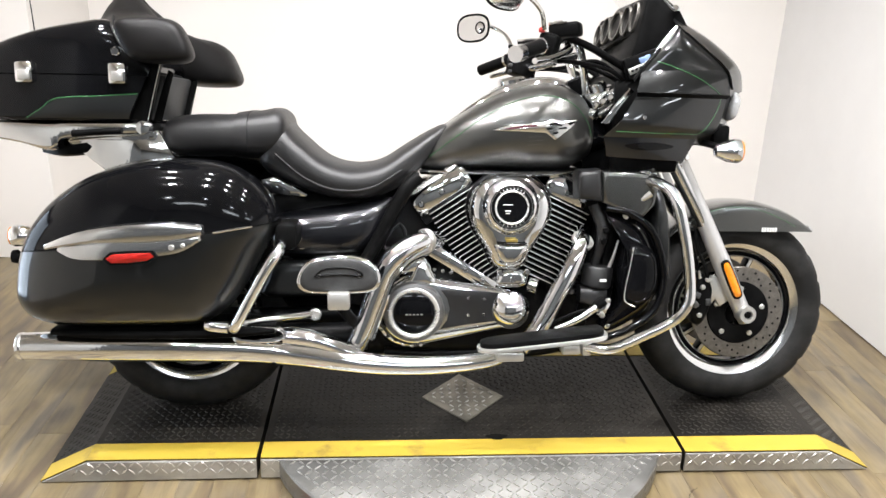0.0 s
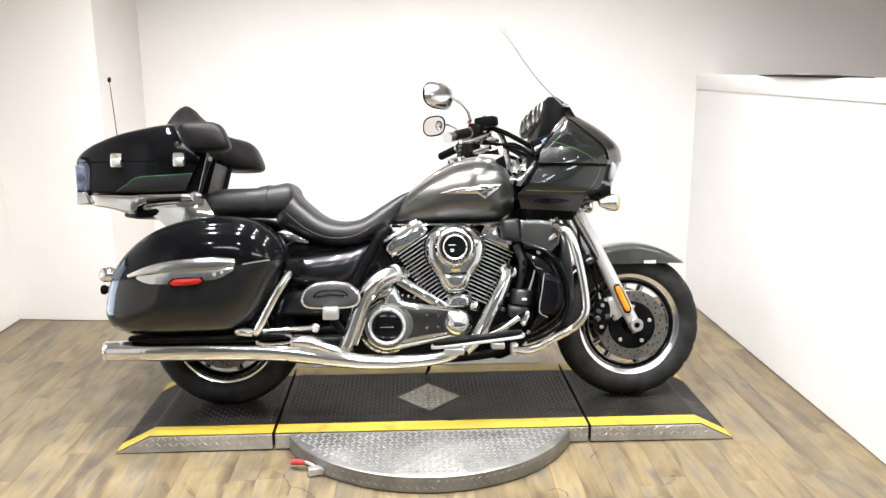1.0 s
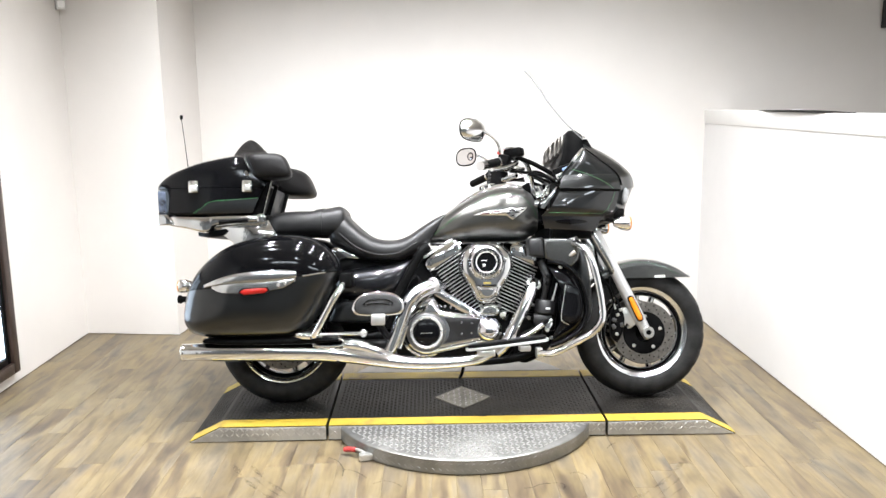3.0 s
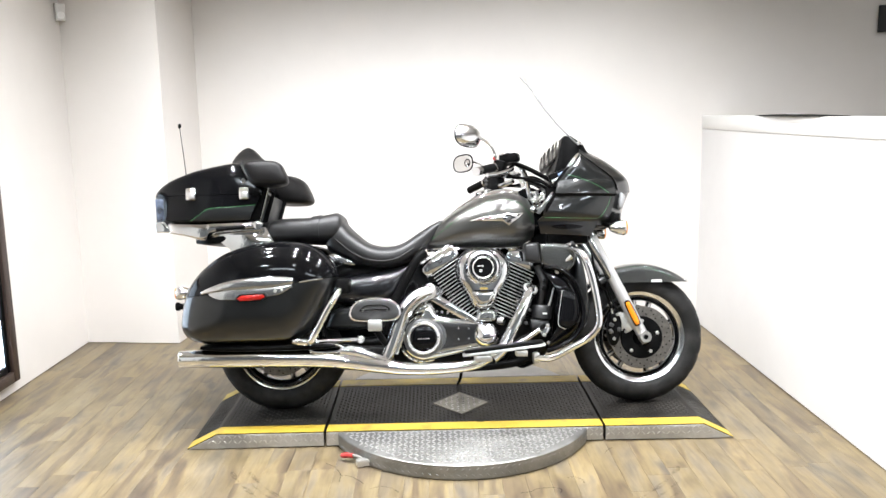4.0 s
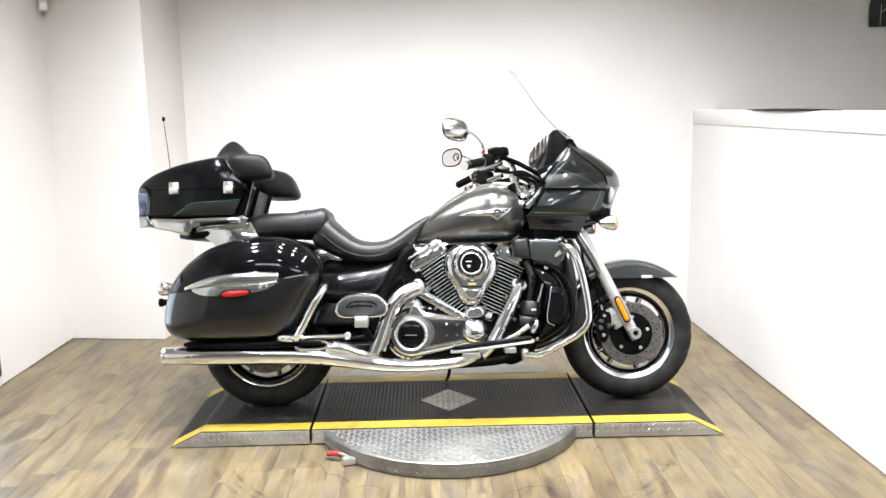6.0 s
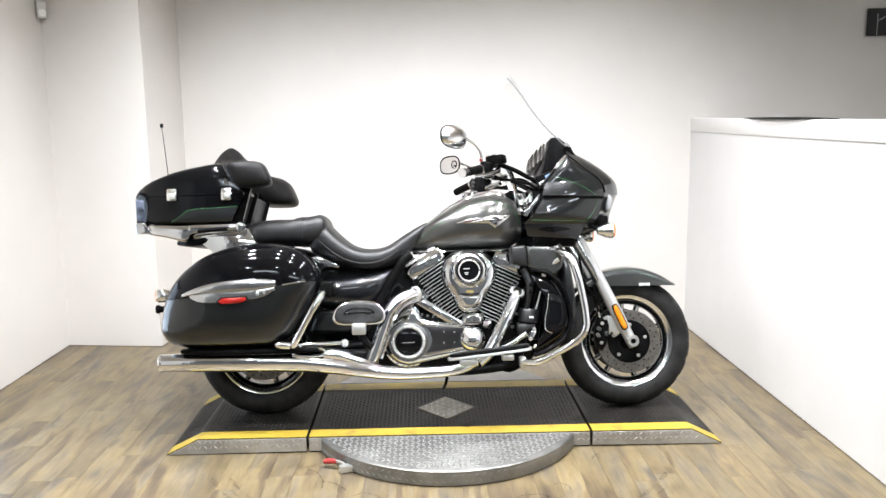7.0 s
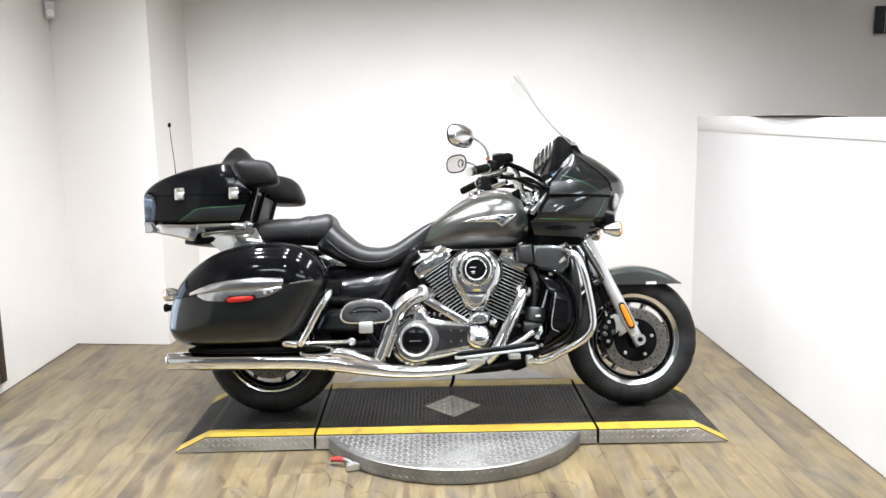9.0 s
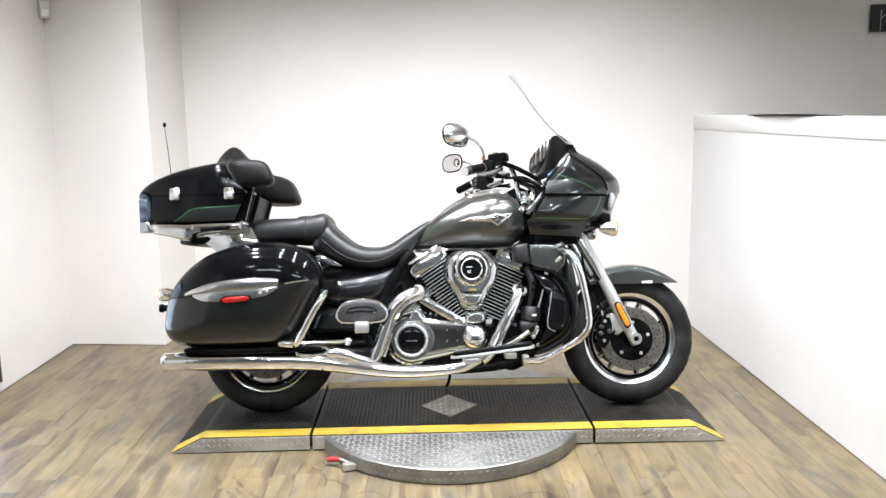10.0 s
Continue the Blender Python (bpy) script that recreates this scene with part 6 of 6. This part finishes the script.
    part("lever", tube([(0.255, sg * 0.255, 1.11), (0.245, sg * 0.30, 1.095), (0.19, sg * 0.37, 1.070), (0.13, sg * 0.44, 1.055)], [0.012, 0.012, 0.009, 0.008], 12), CHROME, sw, "polished lever")
    part("hand_guard_link", tube([(0.30, sg * 0.14, 1.09), (0.24, sg * 0.20, 1.075), (0.215, sg * 0.25, 1.085)], 0.012, 12), CHROME, hb)
    part("cable", tube([(0.22, sg * 0.23, 1.085), (0.30, sg * 0.17, 1.07), (0.38, sg * 0.12, 1.075), (0.47, sg * 0.10, 1.02)], 0.007, 10), PLASTIC, hb, "black cable")
    part("cable", tube([(0.255, sg * 0.235, 1.135), (0.33, sg * 0.20, 1.112), (0.41, sg * 0.17, 1.075), (0.49, sg * 0.15, 1.035)], 0.011, 10), PLASTIC, hb, "thick black cable sleeve")
    part("cable", tube([(0.235, sg * 0.225, 1.070), (0.31, sg * 0.19, 1.068), (0.40, sg * 0.165, 1.050), (0.48, sg * 0.15, 1.0)], 0.006, 8), PLASTIC, hb, "black cable")
    # mirror: a chrome shell with the glass facing back
    mc, mq = Vector((0.055 if sg < 0 else 0.065, sg * 0.42, 1.230 if sg < 0 else 1.219)), pose(0, 0, 0, 0, 0, sg * 42)
    shell_ = lathe([(0.0, 0.032), (0.25, 0.030), (0.55, 0.024), (0.82, 0.012), (0.97, 0.0), (1.0, -0.006), (0.97, -0.010)], (0, 0, 0), (1, 0, 0), 40)
    glass_ = lathe([(0.96, -0.0085), (0.5, -0.0085), (0.0, -0.0085)], (0, 0, 0), (1, 0, 0), 40)
    for b in (shell_, glass_):
        for v in b.verts:
            ang = math.atan2(v.co.z, v.co.y)
            k_ = 1.0 / ((abs(math.cos(ang)) ** 2.7 + abs(math.sin(ang)) ** 2.7) ** (1 / 2.7))
            v.co.y, v.co.z = v.co.y * (0.084 if sg < 0 else 0.074) * k_, v.co.z * 0.047 * k_
        bmesh.ops.recalc_face_normals(b, faces=b.faces[:])
        bmesh.ops.transform(b, matrix=Matrix.Translation(mc) @ mq, verts=b.verts[:])
    mir = part("mirror", shell_, MACHINED, bike, "chrome rear-view mirror")
    part("mirror_glass", glass_, MIRROR, mir, "mirror glass")
    rim_ = [mc + (mq @ Vector((-0.0075, (0.083 if sg < 0 else 0.073) * math.copysign(abs(math.cos(a)) ** 0.75, math.cos(a)), 0.046 * math.copysign(abs(math.sin(a)) ** 0.75, math.sin(a)), 0))).to_3d() for a in [2 * math.pi * k / 32 for k in range(33)]]
    part("mirror_rim", tube(rim_, 0.0042, 6, 1, smooth=False), PLASTIC, mir, "black mirror edge")
    if sg > 0:
        spot_ = ring(0.017, 0.021, 0.003, (-0.009, -0.034, 0), (-1, 0, 0), 28)
        bmesh.ops.transform(spot_, matrix=Matrix.Translation(mc) @ mq, verts=spot_.verts[:])
        part("spot_mirror_rim", spot_, PLASTIC, mir, "black rim of a small round spot mirror")
        spot_ = lathe([(0, 0.005), (0.009, 0.0042), (0.0175, 0.001)], (-0.009, -0.034, 0), (-1, 0, 0), 24)
        bmesh.ops.transform(spot_, matrix=Matrix.Translation(mc) @ mq, verts=spot_.verts[:])
        part("spot_mirror", spot_, MIRROR, mir, "small round spot mirror")
    part("mirror_stem", tube([(0.080, sg * 0.405, 1.232), (0.125, sg * 0.37, 1.218), (0.163, sg * 0.33, 1.19), (0.180, sg * 0.29, 1.15)], 0.0065, 12), CHROME, mir, "curved chrome stem")

# triple clamp, instruments, windshield
part("triple_clamp", box((0.40, 0, 0.985), (0.10, 0.24, 0.035), 0.012, pose(0, 0, 0, 0, -28, 0)), CHROME, bike, "chrome top clamp")
clutter = [((0.385, -0.115, 0.960), (0.05, 0.03, 0.035), -30), ((0.425, -0.125, 0.985), (0.04, 0.03, 0.03), -30), ((0.365, -0.125, 0.925), (0.035, 0.03, 0.03), 20), ((0.405, -0.13, 0.935), (0.06, 0.025, 0.022), -35), ((0.44, -0.12, 0.955), (0.03, 0.03, 0.04), -20)]
for c_, s_, r_ in clutter:
    part("clamp_block", box(c_, s_, 0.006, pose(0, 0, 0, 0, r_, 0)), CHROME, bike)
for k in range(4):
    part("clamp_bolt", disc(0.010, 0.014, (0.372 + 0.022 * k, -0.135, 0.945 + 0.012 * k), (-0.3, -0.8, 0.4), 0.003, 14), CHROME, bike)
both("control_cable", tube([(0.33, -0.10, 1.07), (0.39, -0.13, 1.045), (0.44, -0.14, 1.01), (0.47, -0.13, 0.95)], 0.0075, 10), PLASTIC, bike)
part("ignition_barrel", disc(0.028, 0.05, (0.345, -0.02, 0.985), (-0.5, 0, 1), 0.004), BLACKMET, bike)
both("clamp_knob", disc(0.022, 0.03, (0.395, -0.10, 0.99), (-0.5, 0, 1), 0.005), CHROME, bike)
both("inner_trim", slab([(0.385, 0.895), (0.43, 0.96), (0.455, 0.99), (0.44, 1.0), (0.40, 0.95), (0.365, 0.90)], -0.235, -0.225, 0.003), CHROME, bike, "chrome fairing inner trim")
dash_line = [(0.445, 1.05), (0.472, 1.128), (0.500, 1.252), (0.512, 1.266), (0.545, 1.266), (0.60, 1.225), (0.66, 1.12), (0.62, 1.03), (0.50, 1.02)]
dash = part("instrument_panel", slab(dash_line, -0.165, 0.195, 0.012), PLASTIC, bike, "black instrument panel")
row_n = Vector((0.042, -0.342, 0.026)).normalized()
tall = Vector((0.2, 0, 0.98))
tall = (tall - row_n * tall.dot(row_n)).normalized()
face_n = row_n.cross(tall) if row_n.cross(tall).x < 0 else tall.cross(row_n)
lie = Matrix((row_n, tall, face_n)).transposed().to_4x4()
mid_ = Vector((0.467, 0.029, 1.146)) + tall * 0.049
part("gauge_surround", box(mid_ - face_n * 0.010, (0.345, 0.100, 0.030), 0.008, lie), PLASTIC, dash, "black gauge surround")
for along, wide, high, up in ((-0.145, 0.025, 0.036, -0.006), (-0.085, 0.033, 0.043, 0.0), (-0.006, 0.044, 0.045, 0.002), (0.072, 0.031, 0.045, 0.003), (0.132, 0.024, 0.045, 0.003)):
    at_ = Matrix.Translation(mid_ + row_n * along + tall * up + face_n * 0.004) @ lie @ Matrix.Diagonal((wide, high, 1, 1))
    for n_, b_, m_, l_ in (("gauge_bezel", ring(0.90, 1.0, 0.010, (0, 0, 0), (0, 0, 1), 36), DISCSTEEL, "silver gauge bezel"), ("gauge_face", disc(0.90, 0.0025, (0, 0, 0), (0, 0, 1), 0.001, 36), BLACKMET, "black gauge dial")):
        bmesh.ops.transform(b_, matrix=at_, verts=b_.verts[:])
        part(n_, b_, m_, dash, l_)
part("radio_screen", box((0.491, -0.2015, 1.082), (0.034, 0.005, 0.017), 0.002, pose(0, 0, 0, 0, -24, 0)), DISPLAY, dash, "pale blue radio display")
part("button_strip", box((0.478, -0.200, 1.058), (0.070, 0.006, 0.018), 0.002, pose(0, 0, 0, 0, -24, 0)), SATIN, dash, "silver radio button strip")
for k in range(5):
    part("radio_button", box((0.455 + 0.0115 * k, -0.204, 1.048 + 0.0051 * k), (0.008, 0.003, 0.006), 0.001, pose(0, 0, 0, 0, -24, 0)), PLASTIC, dash)
part("radio_body", box((0.49, -0.185, 1.07), (0.11, 0.03, 0.06), 0.006, pose(0, 0, 0, 0, -20, 0)), PLASTIC, dash)
part("inner_cowl", loft_x([(0.42, 0.86, 1.04, 0.16), (0.50, 0.84, 1.08, 0.19), (0.62, 0.82, 1.06, 0.20), (0.72, 0.84, 1.00, 0.15)], 4, 24, 4), PLASTIC, bike, "black inner fairing")
ws_rows = []
for i in range(17):
    u = i / 16
    x, z = _spline([0.60, 0.52, 0.452, 0.399, 0.352], 4)[i], _spline([1.222, 1.305, 1.397, 1.493, 1.580], 4)[i]
    w = 0.19 * (1 - 0.35 * u ** 4) - 0.03 * u
    ws_rows.append([(x - 0.032 * (v_ / 8) ** 2, w * math.sin(v_ / 8 * 1.35) / math.sin(1.35), z - 0.02 * u ** 3 * (v_ / 8) ** 4) for v_ in range(-8, 9)])
ws_edge = [r[0] for r in ws_rows]
ws = part("windshield", sheet_grid(ws_rows, 0.004), SCREEN, bike, "tall clear windshield")
ws.visible_shadow = False
part("windshield_edge", tube(ws_edge, 0.0030, 6, 1, smooth=False), EDGEGREY, ws, "polished acrylic edge")
part("windshield_trim", tube([tuple(Vector(p) + Vector((0.006, 0, 0.004))) for p in ws_rows[0]], 0.009, 8, 1, smooth=False), CHROME, ws, "chrome windshield base trim")

# ---- things on the walls ----
win = tagged(new("window_1"), "dark wooden framed window with bright wired glass", "window", kind="structure")
win.location = (-2.398, -0.175, 0.71)
for name_, c, s in (("window_frame", (0.02, 0.535, 0), (0.04, 0.060, 1.27)), ("window_frame", (0.02, -0.535, 0), (0.04, 0.060, 1.27)), ("window_frame", (0.02, 0, 0.605), (0.04, 1.01, 0.06)), ("window_frame", (0.02, 0, -0.605), (0.04, 1.01, 0.06))):
    part(name_, box(c, s, 0.006), DARKWOOD, win, "dark stained wooden frame")
for c, s in (((0.012, 0.49, 0), (0.022, 0.03, 1.15)), ((0.012, -0.49, 0), (0.022, 0.03, 1.15)), ((0.012, 0, 0.56), (0.022, 0.95, 0.03)), ((0.012, 0, -0.555), (0.022, 0.95, 0.04))):
    part("inner_bead", box(c, s, 0.003), BLACKMET, win, "black glazing bead")
part("pane", box((0.006, 0, 0), (0.006, 0.96, 1.10), 0), DAYLIGHT, win, "bright daylit pane")
wires = []
for k in range(-34, 35):
    for d in (-1, 1):
        y0, y1 = k * 0.031 - 0.54 * d, k * 0.031 + 0.54 * d
        z0, z1 = -0.54, 0.54
        t0, t1 = 0.0, 1.0
        pts_ = [(y0 + (y1 - y0) * q / 12, z0 + (z1 - z0) * q / 12) for q in range(13)]
        pts_ = [p_ for p_ in pts_ if abs(p_[0]) < 0.475]
        if len(pts_) > 1:
            (ya, za), (yb, zb) = pts_[0], pts_[-1]
            wires.append(tube([(0.011, ya, za), (0.011, yb, zb)], 0.0028, 4))
tagged(part("wire_mesh", join(*wires), BLACKMET, win), kind="stuff")
sign = thing("wall_sign", "small black sign with thin pale lines on the back wall", "sign", pose(2.955, 1.458, 2.005, 0, 0, -4.6))
part("panel", box((0, 0, 0), (0.36, 0.02, 0.17), 0.002), SIGNBLACK, sign, "black sign face")
for x0, z0, x1, z1 in ((-0.12, -0.085, -0.12, 0.05), (-0.12, 0.0, -0.05, 0.05), (-0.05, 0.05, 0.10, 0.05)):
    part("sign_line", tube([(x0, -0.011, z0), (x1, -0.011, z1)], 0.0016, 6), PALEMARK, sign, "thin pale line")
det = thing("motion_detector", "small off-white plastic detector mounted high in the corner", "detector", pose(-2.372, 1.315, 2.10, 0, 0, 40))
part("housing", dome([(-0.026, -0.045), (0.026, -0.045), (0.030, 0.06), (-0.030, 0.06)], 0.02, 0.04, 8, 1), OFFWHITE, det, "off-white rounded housing")
part("lens", dome([(-0.018, -0.03), (0.018, -0.03), (0.018, 0.005), (-0.018, 0.005)], -0.018, 0.005, 4, 2), CAP, det, "pale ribbed lens")
part("wall_bracket", box((0, 0.03, 0.03), (0.04, 0.03, 0.06), 0.004), OFFWHITE, det)
panel_ = thing("plastic_panel", "thin curved black plastic trim lying on the half wall", "trim piece", Matrix.Translation((1.76, 0.25, 1.412)))
rows = []
for i in range(21):
    u = -1 + 2 * i / 20
    w = 0.06 * math.sqrt(max(0.0, 1 - u * u)) + 0.004
    rows.append([(-0.02 + w * v_ / 4, 0.52 * u, 0.003 + 0.007 * (1 - u * u) * (1 - (v_ / 4) ** 2)) for v_ in range(-4, 5)])
part("shell", sheet_grid(rows, 0.003), PLASTIC, panel_, "black plastic shell")
part("clip", box((0.0, 0.10, 0.006), (0.05, 0.05, 0.012), 0.003), OFFWHITE, panel_)

# ---- oak plank floor ----
floor = structure("floor", box((0.95, -2.15, -0.06), (7.0, 8.5, 0.1), 0), SLAB, "light oak plank floor with scuffs", "floor")
PLANK_W, PLANK_L = 0.098, 0.92
plank_bm = box((0, 0, 0), (PLANK_W - 0.0004, PLANK_L - 0.0004, 0.011), 0)
top_edges = [e for e in plank_bm.edges if min(v.co.z for v in e.verts) > 0.005]
bmesh.ops.bevel(plank_bm, geom=top_edges, offset=0.0004, segments=1, affect="EDGES")
plank_mesh = as_mesh("plank", plank_bm, WOOD)
rng = random.Random(4)
x = -2.40 + PLANK_W / 2
while x < 1.74:
    y = 1.9 + PLANK_L / 2 - rng.uniform(0.0, PLANK_L)
    while y + PLANK_L / 2 > -2.75:
        if y - PLANK_L / 2 < 1.75:
            pl = new("plank", plank_mesh)
            pl.parent = floor
            pl.location = (x, y, -0.0055)
        y -= PLANK_L
    x += PLANK_W
rest_v, rest_f = [], []
for x0, x1, ya, yb in ((1.80, 4.3, -6.0, 1.40), (-2.46, 1.80, -6.0, -2.7)):
    for i in range(int((x1 - x0) / PLANK_W)):
        k = len(rest_v)
        xa = x0 + PLANK_W * i
        rest_v += [(xa, ya, -0.0025), (xa + PLANK_W - 0.001, ya, -0.0025), (xa + PLANK_W - 0.001, yb, -0.0025), (xa, yb, -0.0025)]
        rest_f.append((k, k + 1, k + 2, k + 3))
tagged(part("far_planks", solid(rest_v, rest_f), WOOD, floor), kind="stuff")
# scuffs worn by the swinging platform
for r_, a0, a1, w_ in ((1.015, 208, 246, 0.010), (1.045, 214, 240, 0.006), (1.080, 206, 236, 0.012), (1.02, 296, 330, 0.012), (1.06, 300, 322, 0.007), (1.10, 292, 318, 0.005)):
    rows = [[(0.006 + (r_ + s_ * w_ * (0.5 + 0.5 * math.sin(7 * k / 40 * math.pi))) * math.cos(radians(a0 + (a1 - a0) * k / 40)), -0.215 + (r_ + s_ * w_ * (0.5 + 0.5 * math.sin(7 * k / 40 * math.pi))) * math.sin(radians(a0 + (a1 - a0) * k / 40)), 0.0006) for k in range(41)] for s_ in (-1, 1)]
    part("scuff_mark", skin(rows, cap=False, loop=False), SCUFF, floor, "faint curved scuff mark")
# dried tide lines of spilt water
TIDES = [[(-0.582, -0.622), (-0.541, -0.656), (-0.510, -0.730), (-0.506, -0.799)], [(-0.509, -0.740), (-0.467, -0.752), (-0.427, -0.793), (-0.407, -0.823)], [(-0.377, -0.871), (-0.335, -0.849), (-0.290, -0.869), (-0.263, -0.904)],
         [(0.212, -0.932), (0.252, -0.923), (0.281, -0.900), (0.351, -0.894), (0.374, -0.914), (0.365, -0.939)], [(0.412, -0.811), (0.445, -0.803), (0.471, -0.833), (0.471, -0.858)], [(0.614, -0.579), (0.637, -0.539), (0.659, -0.523)]]
for line in TIDES:
    way = smooth_path([(x_, y_, 0) for x_, y_ in line], 8)
    rows = []
    for s_ in (-1, 1):
        row = []
        for k, p in enumerate(way):
            d_ = (way[min(k + 1, len(way) - 1)] - way[max(k - 1, 0)]).normalized()
            w_ = 0.0022 + 0.0012 * math.sin(k * 1.7)
            row.append((p.x - d_.y * s_ * w_, p.y + d_.x * s_ * w_, 0.0007))
        rows.append(row)
    part("tide_line", skin(rows, cap=False, loop=False), TIDE, floor, "dark dried water line")
